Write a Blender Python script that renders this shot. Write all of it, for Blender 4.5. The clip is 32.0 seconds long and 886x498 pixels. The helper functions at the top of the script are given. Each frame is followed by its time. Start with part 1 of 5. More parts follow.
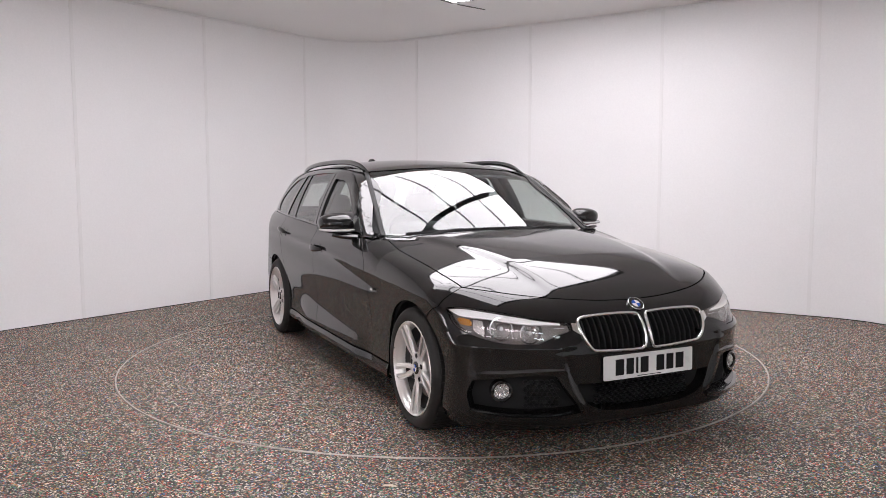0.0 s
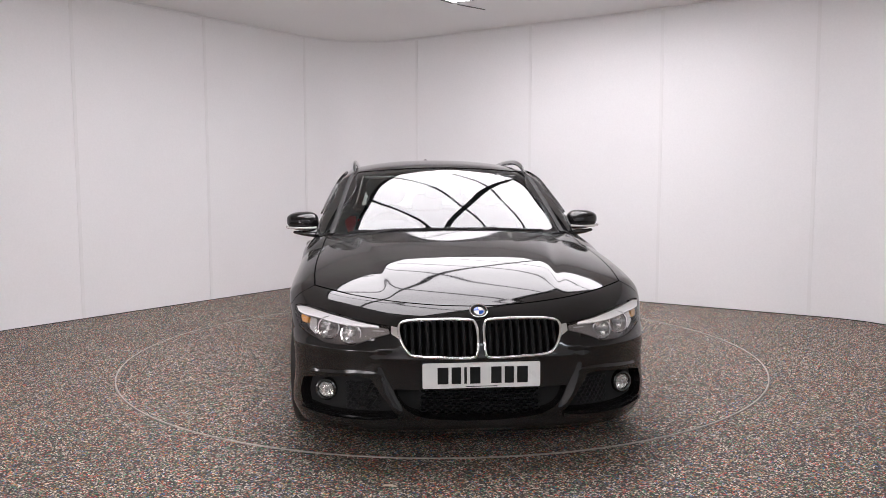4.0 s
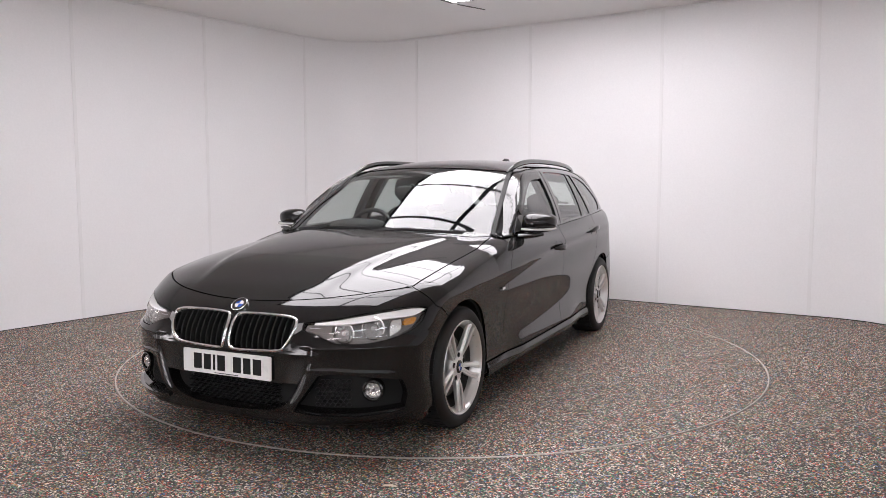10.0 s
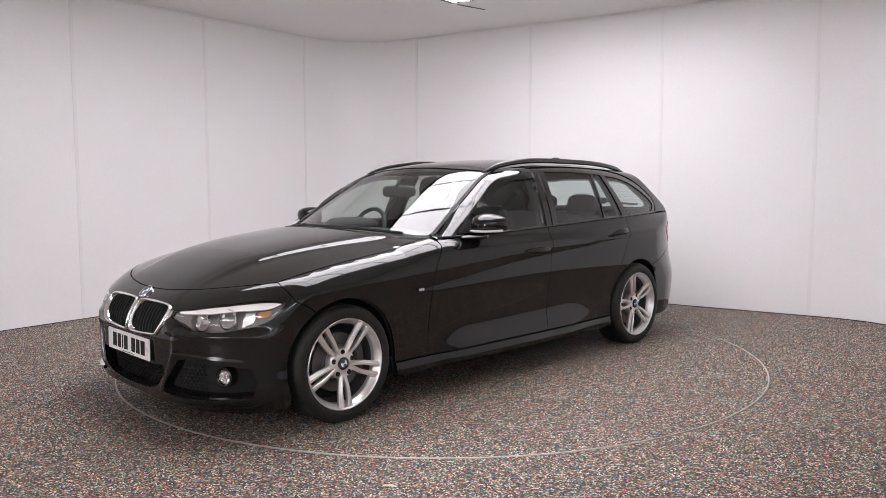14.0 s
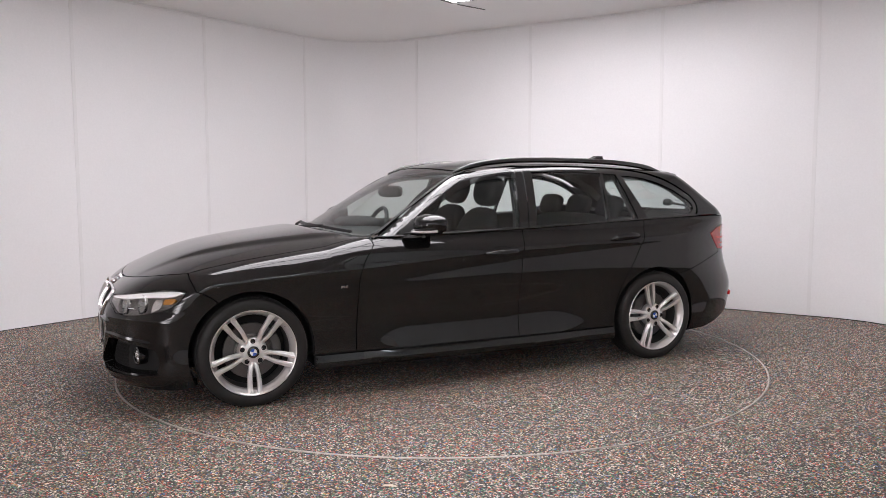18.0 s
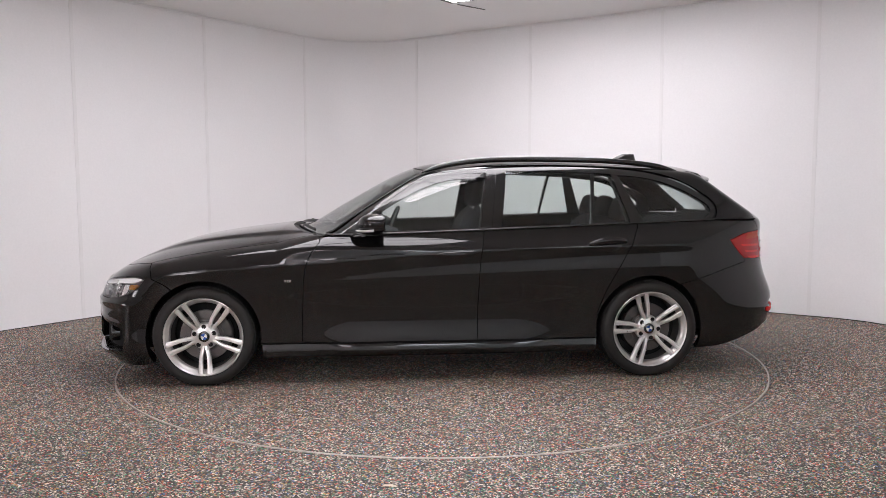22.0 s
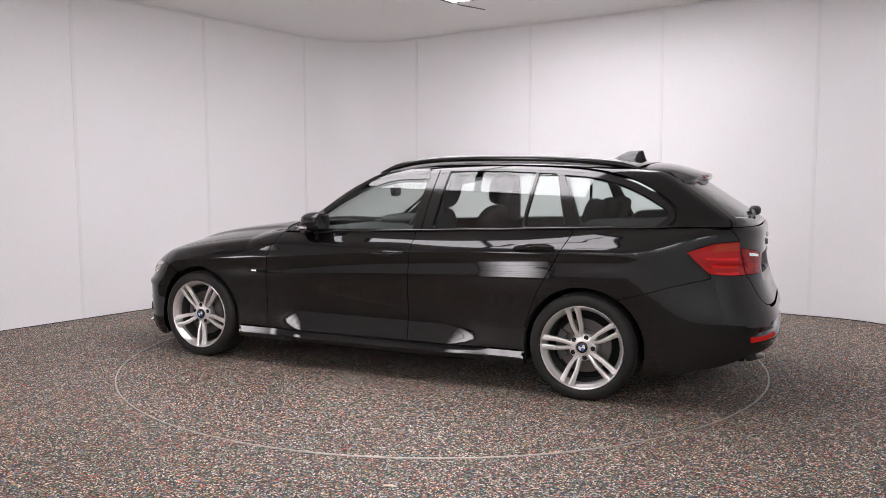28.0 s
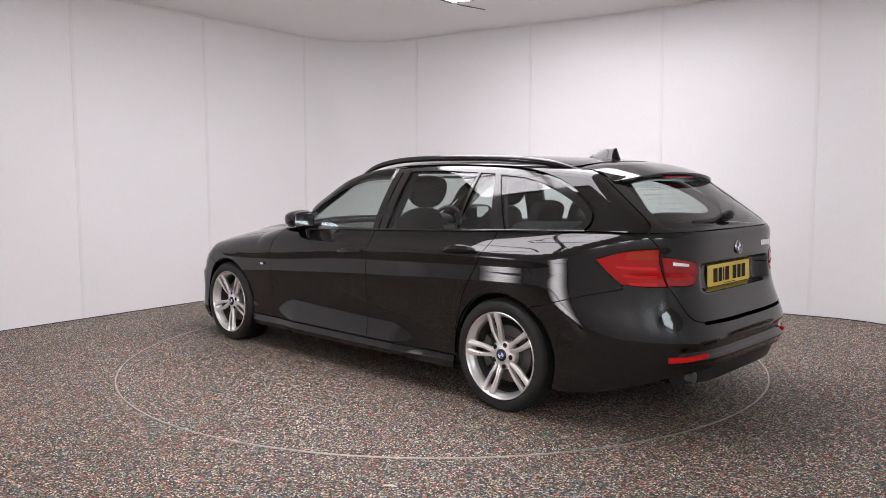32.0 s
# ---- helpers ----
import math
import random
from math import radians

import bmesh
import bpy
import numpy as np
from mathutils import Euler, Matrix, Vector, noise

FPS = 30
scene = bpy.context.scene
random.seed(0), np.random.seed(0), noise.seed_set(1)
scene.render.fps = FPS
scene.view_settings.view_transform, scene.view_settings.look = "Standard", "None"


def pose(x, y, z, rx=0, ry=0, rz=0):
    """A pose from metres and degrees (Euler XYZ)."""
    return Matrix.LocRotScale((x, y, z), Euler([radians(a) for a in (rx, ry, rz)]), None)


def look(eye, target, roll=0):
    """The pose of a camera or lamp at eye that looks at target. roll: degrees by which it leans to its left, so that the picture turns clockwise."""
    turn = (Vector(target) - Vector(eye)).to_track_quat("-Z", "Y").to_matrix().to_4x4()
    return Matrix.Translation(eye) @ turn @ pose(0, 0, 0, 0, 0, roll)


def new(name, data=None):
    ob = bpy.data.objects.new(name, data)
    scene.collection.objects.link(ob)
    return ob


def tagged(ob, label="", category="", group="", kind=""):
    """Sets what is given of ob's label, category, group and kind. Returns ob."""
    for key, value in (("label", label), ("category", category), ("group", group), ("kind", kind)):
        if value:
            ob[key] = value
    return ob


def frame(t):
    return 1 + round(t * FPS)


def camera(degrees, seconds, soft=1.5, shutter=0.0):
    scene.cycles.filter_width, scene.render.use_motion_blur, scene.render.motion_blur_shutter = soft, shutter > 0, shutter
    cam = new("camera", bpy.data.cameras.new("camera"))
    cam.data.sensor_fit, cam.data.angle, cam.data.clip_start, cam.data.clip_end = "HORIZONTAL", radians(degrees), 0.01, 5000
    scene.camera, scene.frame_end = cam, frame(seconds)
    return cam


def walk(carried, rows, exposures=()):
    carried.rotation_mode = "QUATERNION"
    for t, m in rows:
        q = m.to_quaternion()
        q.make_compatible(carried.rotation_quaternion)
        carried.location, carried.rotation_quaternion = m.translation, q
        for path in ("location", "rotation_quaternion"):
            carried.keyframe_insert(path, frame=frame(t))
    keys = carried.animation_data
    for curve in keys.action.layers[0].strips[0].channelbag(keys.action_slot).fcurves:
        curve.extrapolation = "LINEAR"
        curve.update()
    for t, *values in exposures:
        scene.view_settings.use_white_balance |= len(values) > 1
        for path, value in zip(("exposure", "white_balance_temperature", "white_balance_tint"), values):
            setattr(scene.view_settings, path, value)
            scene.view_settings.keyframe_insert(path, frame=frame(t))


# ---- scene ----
# ---- camera: fixed on its stand at the open side of the room ----
TURN_START, TURN_RATE, TURN_EASE = -65.769, -4.98186, 0.0045202
EYE = Vector((0, -5.669, 1.261))
cam = camera(59.5, 32.0, soft=.8)
aim = EYE + Vector((math.sin(radians(.0815)) * math.cos(radians(-5.057)), math.cos(radians(.0815)) * math.cos(radians(-5.057)), math.sin(radians(-5.057))))
walk(cam, [(0, look(EYE, aim, -.178)), (32, look(EYE, aim, -.178))], exposures=[(0, .04, 6350, 17.5), (32, .04, 6350, 17.5)])


def heading(t):
    """The turntable's angle in degrees."""
    return TURN_START + TURN_RATE * t + TURN_EASE * (t - 16) ** 2


# ---- light: a big luminous panel ceiling over the turntable, added fill panels behind the camera ----
world = bpy.data.worlds.new("world")
scene.world = world
world.use_nodes = True
world.node_tree.nodes["Background"].inputs[0].default_value = (.9, .95, 1, 1)
world.node_tree.nodes["Background"].inputs[1].default_value = .02
PANEL_GLOW, TUBE_GLOW, FILL_GLOW = 7.2, 10.5, 9.0


# ---- materials ----
def material(name, colour, rough=.5, metal=0.0, coat=0.0, bump=0.0, scale=200.0, vary=0.0, spec=.5, emit=0.0, coarse=6.0):
    """A principled surface with fine relief and two scales of tone."""
    m = bpy.data.materials.new(name)
    m.use_nodes = True
    nt = m.node_tree
    b = nt.nodes["Principled BSDF"]
    b.inputs["Base Color"].default_value = (*colour, 1)
    b.inputs["Roughness"].default_value = rough
    b.inputs["Metallic"].default_value = metal
    b.inputs["Coat Weight"].default_value = coat
    b.inputs["Coat Roughness"].default_value = .045
    b.inputs["Specular IOR Level"].default_value = spec
    if emit:
        b.inputs["Emission Color"].default_value = (*colour, 1)
        b.inputs["Emission Strength"].default_value = emit
    tc = nt.nodes.new("ShaderNodeTexCoord")
    if vary:
        n1, n2 = nt.nodes.new("ShaderNodeTexNoise"), nt.nodes.new("ShaderNodeTexNoise")
        n1.inputs["Scale"].default_value, n2.inputs["Scale"].default_value = coarse, scale
        n1.inputs["Detail"].default_value = 4
        mix = nt.nodes.new("ShaderNodeMath")
        mix.operation = "ADD"
        ramp = nt.nodes.new("ShaderNodeMapRange")
        ramp.inputs["From Min"].default_value, ramp.inputs["From Max"].default_value = .6, 1.4
        ramp.inputs["To Min"].default_value, ramp.inputs["To Max"].default_value = 1 - vary, 1 + vary
        mul = nt.nodes.new("ShaderNodeVectorMath")
        mul.operation = "SCALE"
        mul.inputs[0].default_value = colour
        for n in (n1, n2):
            nt.links.new(tc.outputs["Object"], n.inputs["Vector"])
        nt.links.new(n1.outputs["Fac"], mix.inputs[0])
        nt.links.new(n2.outputs["Fac"], mix.inputs[1])
        nt.links.new(mix.outputs[0], ramp.inputs["Value"])
        nt.links.new(ramp.outputs[0], mul.inputs["Scale"])
        nt.links.new(mul.outputs[0], b.inputs["Base Color"])
        rr = nt.nodes.new("ShaderNodeMapRange")
        rr.inputs["To Min"].default_value, rr.inputs["To Max"].default_value = rough * .8, min(1, rough * 1.2)
        nt.links.new(n1.outputs["Fac"], rr.inputs["Value"])
        nt.links.new(rr.outputs[0], b.inputs["Roughness"])
    if bump:
        n3, bp = nt.nodes.new("ShaderNodeTexNoise"), nt.nodes.new("ShaderNodeBump")
        n3.inputs["Scale"].default_value = scale
        bp.inputs["Strength"].default_value, bp.inputs["Distance"].default_value = bump, .002
        nt.links.new(tc.outputs["Object"], n3.inputs["Vector"])
        nt.links.new(n3.outputs["Fac"], bp.inputs["Height"])
        nt.links.new(bp.outputs[0], b.inputs["Normal"])
    return m


def glass(name, tint, ior=1.5, rough=0.0):
    """Clear sheet glass: straight through, with a mirror sheen that grows towards grazing."""
    m = bpy.data.materials.new(name)
    m.use_nodes = True
    nt = m.node_tree
    nt.nodes.remove(nt.nodes["Principled BSDF"])
    out = nt.nodes["Material Output"]
    tr, gl, lw, mx = (nt.nodes.new(k) for k in ("ShaderNodeBsdfTransparent", "ShaderNodeBsdfGlossy", "ShaderNodeLayerWeight", "ShaderNodeMixShader"))
    tr.inputs[0].default_value = (*tint, 1)
    gl.inputs["Roughness"].default_value = rough
    lw.inputs["Blend"].default_value = .5
    pw, mp = nt.nodes.new("ShaderNodeMath"), nt.nodes.new("ShaderNodeMapRange")
    pw.operation = "POWER"
    pw.inputs[1].default_value = 3.9
    base = 2 * ((ior - 1) / (ior + 1)) ** 2
    mp.inputs["To Min"].default_value, mp.inputs["To Max"].default_value = base, 1
    nt.links.new(lw.outputs["Facing"], pw.inputs[0])
    nt.links.new(pw.outputs[0], mp.inputs["Value"])
    nt.links.new(mp.outputs[0], mx.inputs[0])
    nt.links.new(tr.outputs[0], mx.inputs[1])
    nt.links.new(gl.outputs[0], mx.inputs[2])
    nt.links.new(mx.outputs[0], out.inputs["Surface"])
    return m


def chip_floor(name):
    """Safety vinyl: small chips of stone grey, cream, black and rust in a grey ground."""
    m = bpy.data.materials.new(name)
    m.use_nodes = True
    nt = m.node_tree
    b = nt.nodes["Principled BSDF"]
    tc = nt.nodes.new("ShaderNodeTexCoord")
    v, v2, ns = nt.nodes.new("ShaderNodeTexVoronoi"), nt.nodes.new("ShaderNodeTexVoronoi"), nt.nodes.new("ShaderNodeTexNoise")
    v.inputs["Scale"].default_value, v2.inputs["Scale"].default_value, ns.inputs["Scale"].default_value = 150, 330, 1.1
    ns.inputs["Detail"].default_value = 5
    sep, sep2 = nt.nodes.new("ShaderNodeSeparateColor"), nt.nodes.new("ShaderNodeSeparateColor")
    ramp = nt.nodes.new("ShaderNodeValToRGB")
    stops = ((0, (.008, .007, .0065)), (.30, (.03, .026, .022)), (.44, (.10, .082, .066)), (.55, (.18, .147, .114)), (.65, (.43, .36, .29)), (.745, (.74, .67, .585)), (.835, (.60, .075, .05)), (.885, (.06, .28, .14)), (.93, (.50, .27, .05)), (.965, (.06, .16, .38)))
    el = ramp.color_ramp.elements
    ramp.color_ramp.interpolation = "CONSTANT"
    while len(el) < len(stops):
        el.new(.5)
    for e, (p, c) in zip(el, stops):
        e.position, e.color = p, (*c, 1)
    ramp2 = nt.nodes.new("ShaderNodeMapRange")
    ramp2.inputs["To Min"].default_value, ramp2.inputs["To Max"].default_value = .42, 1.58
    stain = nt.nodes.new("ShaderNodeMapRange")
    stain.inputs["From Min"].default_value, stain.inputs["From Max"].default_value = .3, .7
    stain.inputs["To Min"].default_value, stain.inputs["To Max"].default_value = .83, 1.05
    m1, m2 = nt.nodes.new("ShaderNodeVectorMath"), nt.nodes.new("ShaderNodeMath")
    m1.operation, m2.operation = "SCALE", "MULTIPLY"
    for n in (v, v2, ns):
        nt.links.new(tc.outputs["Object"], n.inputs["Vector"])
    nt.links.new(v.outputs["Color"], sep.inputs[0])
    nt.links.new(v2.outputs["Color"], sep2.inputs[0])
    nt.links.new(sep.outputs[0], ramp.inputs[0])
    nt.links.new(sep2.outputs[0], ramp2.inputs[0])
    nt.links.new(ns.outputs["Fac"], stain.inputs[0])
    nt.links.new(ramp2.outputs[0], m2.inputs[0])
    nt.links.new(stain.outputs[0], m2.inputs[1])
    nt.links.new(ramp.outputs[0], m1.inputs[0])
    nt.links.new(m2.outputs[0], m1.inputs["Scale"])
    nt.links.new(m1.outputs[0], b.inputs["Base Color"])
    b.inputs["Roughness"].default_value = .62
    bp = nt.nodes.new("ShaderNodeBump")
    bp.inputs["Strength"].default_value, bp.inputs["Distance"].default_value = .25, .001
    nt.links.new(sep2.outputs[1], bp.inputs["Height"])
    nt.links.new(bp.outputs[0], b.inputs["Normal"])
    return m


M = dict(
    wall=material("white_wall_board", (.87, .86, .865), .42, vary=.03, scale=60, bump=.05, coarse=.8),
    strip=material("white_joint_strip", (.83, .82, .82), .35, vary=.03),
    ceiling=material("white_ceiling_board", (.88, .87, .86), .6, vary=.03, scale=50, coarse=.7),
    dark_wall=material("white_hall_board", (.89, .88, .88), .7, vary=.1, coarse=2),
    floor=chip_floor("chip_vinyl"),
    edge=material("worn_steel_edge", (.50, .47, .43), .42, metal=.6, vary=.3, scale=40, coarse=9),
    groove=material("black_joint", (.015, .015, .015), .8),
    glow=material("light_panel", (1, .985, .97), .5, emit=PANEL_GLOW),
    # added fill light, warm and cool to tint the two walls
    fill_warm=material("warm_fill_panel", (1, .955, .955), .5, emit=FILL_GLOW),
    fill_cool=material("cool_fill_panel", (.90, 1, 1), .5, emit=FILL_GLOW),
    tube=material("tube_light", (1, .97, .95), .5, emit=TUBE_GLOW),
    bar=material("dark_ceiling_bar", (.03, .03, .03), .5),
    paint=material("black_metallic_paint", (.0062, .0056, .0056), .5, metal=0, coat=1.0, spec=.02, vary=.12, scale=1500, coarse=900),
    gloss=material("gloss_black_trim", (.006, .006, .006), .12, coat=.6),
    satin=material("satin_black_plastic", (.014, .014, .014), .45, bump=.2, scale=900),
    rubber=material("black_rubber", (.016, .016, .016), .75, vary=.2, scale=120, bump=.2),
    tyre=material("tyre_rubber", (.014, .0128, .012), .58, spec=.4, vary=.25, scale=60, bump=.2),
    under=material("underbody_black", (.006, .006, .006), .9),
    lining=material("dark_cabin_trim", (.022, .022, .023), .85, vary=.15, bump=.3, scale=500),
    lining_light=material("grey_roof_lining", (.10, .10, .105), .9, vary=.08, bump=.2, scale=700),
    seat=material("charcoal_seat_cloth", (.020, .020, .022), .9, vary=.2, bump=.5, scale=700),
    chrome=material("chrome", (.80, .80, .80), .08, metal=1),
    satin_metal=material("satin_steel", (.55, .55, .55), .3, metal=1, vary=.08),
    alloy=material("silver_alloy", (.80, .78, .765), .30, metal=.75, coat=.4, vary=.05, scale=300, coarse=30),
    alloy_dark=material("shaded_alloy_barrel", (.085, .08, .077), .6, metal=.3, vary=.1),
    disc=material("brake_disc", (.13, .12, .115), .45, metal=.8, vary=.15, scale=150),
    silver=material("silvered_reflector", (.95, .94, .93), .16, metal=.75, coat=.6),
    rust=material("disc_hub_rust", (.20, .09, .045), .7, vary=.3, scale=120),
    plate_white=material("white_plate", (.80, .80, .78), .3, vary=.02),
    plate_yellow=material("yellow_plate", (.95, .68, .03), .3, vary=.02),
    ink=material("black_ink", (.010, .010, .010), .6, spec=.2),
    blue=material("enamel_blue", (.03, .10, .42), .2, coat=.8),
    white=material("enamel_white", (.80, .80, .80), .2, coat=.8),
    red_lens=material("red_lens", (.50, .006, .006), .10, coat=.45, spec=.2, vary=.12, scale=90, coarse=14),
    red_bar=material("bright_red_light_bar", (.80, .014, .011), .25, coat=.3, spec=.2, vary=.08, scale=200, coarse=30),
    red_amber=material("orange_red_lens", (.50, .028, .008), .10, coat=.45, spec=.2, vary=.12, scale=90, coarse=14),
    red_deep=material("deep_red_lens", (.38, .005, .008), .10, coat=.45, spec=.2, vary=.12, scale=90, coarse=14),
    amber=material("amber_lens", (.80, .34, .06), .15, coat=1.0),
    lamp_inside=material("lamp_housing_grey", (.27, .245, .235), .4, metal=.2, vary=.1),
    brow=material("pale_strip_and_reflection", (.94, .93, .92), .30, coat=.8),
    clear=glass("lamp_clear_lens", (.93, .93, .93), 1.45),
    screen=glass("windscreen_glass", (.78, .85, .825), 1.58),
    window=glass("side_glass", (.87, .925, .905), 1.5),
    privacy=glass("rear_glass", (.80, .865, .845), 1.5),
    smoke=glass("smoked_deflector", (.30, .29, .29), 1.5),
    paper=material("pale_scrap", (.62, .54, .44), .8, vary=.15, scale=80, coarse=40),
    mirror=material("mirror_glass", (.75, .78, .80), .02, metal=1),
)


def hot_middle(m, half):
    """A diffuser that glows most in its middle and fades to its ends."""
    nt = m.node_tree
    tc, sx = nt.nodes.new("ShaderNodeTexCoord"), nt.nodes.new("ShaderNodeSeparateXYZ")
    sq, fade = nt.nodes.new("ShaderNodeMath"), nt.nodes.new("ShaderNodeMapRange")
    sq.operation = "ABSOLUTE"
    fade.interpolation_type = "SMOOTHSTEP"
    fade.inputs["From Min"].default_value, fade.inputs["From Max"].default_value = half, .02
    fade.inputs["To Min"].default_value, fade.inputs["To Max"].default_value = .4, TUBE_GLOW
    nt.links.new(tc.outputs["Object"], sx.inputs[0])
    nt.links.new(sx.outputs["X"], sq.inputs[0])
    nt.links.new(sq.outputs[0], fade.inputs["Value"])
    nt.links.new(fade.outputs[0], nt.nodes["Principled BSDF"].inputs["Emission Strength"])


hot_middle(M["tube"], .42)


# ---- the car's outer surface: one smooth solid, x forward from the front axle, y to its left, z up ----
def spline(xs, ys):
    """Natural cubic spline through a few stations, straight beyond its ends."""
    xs, ys = np.array(xs, float), np.array(ys, float)
    if xs[0] > xs[-1]:
        xs, ys = xs[::-1], ys[::-1]
    n, h = len(xs), np.diff(xs)
    a, b = np.zeros((n, n)), np.zeros(n)
    a[0, 0] = a[-1, -1] = 1
    for i in range(1, n - 1):
        a[i, i - 1:i + 2] = h[i - 1], 2 * (h[i - 1] + h[i]), h[i]
        b[i] = 3 * ((ys[i + 1] - ys[i]) / h[i] - (ys[i] - ys[i - 1]) / h[i - 1])
    c = np.linalg.solve(a, b)
    s = (ys[1:] - ys[:-1]) / h - h * (2 * c[:-1] + c[1:]) / 3
    end = s[-1] + h[-1] * (c[-1] + c[-2])

    def value(x):
        x = np.asarray(x, float)
        i = np.clip(np.searchsorted(xs, x) - 1, 0, n - 2)
        d = np.clip(x, xs[0], xs[-1]) - xs[i]
        v = ys[i] + s[i] * d + c[i] * d ** 2 + (c[i + 1] - c[i]) / (3 * h[i]) * d ** 3
        return v + np.where(x < xs[0], (x - xs[0]) * s[0], 0) + np.where(x > xs[-1], (x - xs[-1]) * end, 0)
    return value


def smax(a, b, k):
    return np.maximum(a, b) + np.maximum(k - np.abs(a - b), 0) ** 2 / (4 * k)


def smin(a, b, k):
    return -smax(-a, -b, k)


plan_width = spline([.80, .5, .2, 0, -.5, -1.4, -2.3, -2.85, -3.2, -3.5, -3.9], [.835, .872, .893, .898, .900, .903, .906, .905, .893, .868, .81])
side_tuck = spline([.10, .16, .20, .24, .28, .32, .36, .41, .46, .50, .54, .58, .62, .66, .74, .82, .845, .865, .885, .91, .95, 1.0, 1.05], [.060, .034, .014, .010, .0145, .0215, .0272, .0305, .0292, .0255, .0200, .0130, .0065, .0025, 0, .002, .0045, .0138, .0278, .0460, .0750, .112, .15])
crease_line = spline([.3, -.7, -1.4, -2.0, -2.7, -3.6], [.70, .752, .803, .832, .862, .885])
hood_line = spline([.80, .70, .64, .54, .44, .32, .2, -.04, -.35, -.5, -1.0], [.50, .638, .684, .739, .780, .822, .852, .895, .933, .949, .985])
belt_line = spline([-.5, -.9, -1.4, -2.0, -2.8, -3.3, -3.7], [.925, .936, .952, .974, 1.0, 1.012, 1.01])
nose_line = spline([.10, .16, .22, .30, .40, .50, .58, .66, .74], [.66, .73, .762, .766, .762, .765, .752, .705, .62])
tail_line = spline([.14, .22, .30, .40, .47, .54, .62, .72, .82, .90, .97, 1.05], [-3.745, -3.780, -3.808, -3.826, -3.829, -3.809, -3.776, -3.75, -3.737, -3.733, -3.732, -3.70])
screen_line = spline([-.40, -.56, -.76, -.96, -1.16, -1.37, -1.62, -2.0], [.835, .933, 1.056, 1.172, 1.280, 1.374, 1.468, 1.57])
roof_line = spline([-1.2, -1.5, -1.75, -2.0, -2.35, -2.7, -3.0, -3.3, -3.6], [1.345, 1.383, 1.407, 1.418, 1.418, 1.404, 1.382, 1.345, 1.30])
glass_half = spline([.90, .95, 1.05, 1.15, 1.25, 1.33, 1.42], [.856, .845, .812, .766, .712, .662, .60])
glass_plan = spline([-.6, -1.0, -1.5, -2.2, -2.7, -3.1, -3.4, -3.75], [-.035, -.012, 0, 0, -.012, -.045, -.09, -.17])


def solid(x, y, z):
    """Below nought inside the car's outline, above it outside."""
    y = np.abs(y)
    rib = .007 * np.exp(-((z - crease_line(x)) / .028) ** 2)
    hollow = .006 * np.exp(-((z - crease_line(x) + .075) / .05) ** 2)
    flat = np.clip(np.minimum((-.62 - x) / .30, (x + 2.32) / .42), 0, 1)
    flat = flat * flat * (3 - 2 * flat)
    tuck = side_tuck(z) + (1 - flat) * np.where(x > 0, .35, 1) * np.clip((.46 - z) / .22, 0, 1) ** 1.5 * .026
    keep = np.clip((x + 3.45) / .45, 0, 1)
    side = y - plan_width(x) + tuck + (hollow - rib) * keep
    dome = (.018 - .018 * np.tanh((y - .47 + .17 * (x - .1)) / .028)) * .5 * np.clip((.60 - x) / .4, 0, 1)
    top = hood_line(x) - .060 * (y / .74) ** 3 + dome
    deck = belt_line(x)
    top = np.where(x < -.75, deck, np.where(x > -.45, top, top + (deck - top) * (-.45 - x) / .30))
    full = np.clip((.565 - z) / .07, 0, 1)
    full = full * full * (3 - 2 * full)
    front = x - nose_line(z) + (1 - full) * .225 * (y / .75) ** 3.6 + full * .195 * (y / .75) ** 3.9
    back = tail_line(z) + .34 * (y / .80) ** 5.5 - x
    low = smax(smax(smax(side, (z - top) * .92, .085), front, .05), back * .9, .045)
    side_up = (y - glass_half(z) - glass_plan(x)) * .9
    screen = (z - screen_line(x + .195 * (y / .7) ** 2)) * .87
    roof = (z - roof_line(x) + .055 * (y / .6) ** 2.4) * .99
    rear = (z - 1.262 - (x + 3.35 - .14 * (y / .7) ** 4) * .67) * .83
    edge = smax(side_up, screen, .026)
    up = smax(smax(smax(edge, roof, .035), rear, .03), back * .9, .03)
    up = np.maximum(up, .80 - z)
    return smin(low, up, .018)


def bisect(origin, way, near, far):
    """The last point along each ray at which it leaves the solid."""
    a, b = np.full(len(origin), near, float), np.full(len(origin), far, float)
    for _ in range(26):
        m = (a + b) / 2
        inside = solid(*(origin + m[:, None] * way).T) < 0
        a, b = np.where(inside, m, a), np.where(inside, b, m)
    return origin + a[:, None] * way


def slope(p):
    """The surface's unit normal."""
    e = 1.5e-3
    n = np.stack([solid(*(p + d).T) - solid(*(p - d).T) for d in np.eye(3) * e], -1)
    return n / np.maximum(np.linalg.norm(n, axis=1), 1e-9)[:, None]


# ---- mesh helpers ----
def mesh_of(name, verts, faces, normals=None):
    me = bpy.data.meshes.new(name)
    me.from_pydata([tuple(v) for v in verts], [], [tuple(int(i) for i in f) for f in faces])
    me.validate()
    me.shade_smooth()
    if normals is not None:
        me.normals_split_custom_set_from_vertices([tuple(n) for n in normals])
    me.update()
    return me


def part(name, shape, mat, parent, label=""):
    """Links a bmesh or a mesh as one object under a thing or a part."""
    if isinstance(shape, bmesh.types.BMesh):
        me = bpy.data.meshes.new(name)
        shape.to_mesh(me)
        shape.free()
    else:
        me = shape
    if not me.materials:
        me.materials.append(mat)
    ob = new(name, me)
    ob.parent = parent
    return tagged(ob, label)


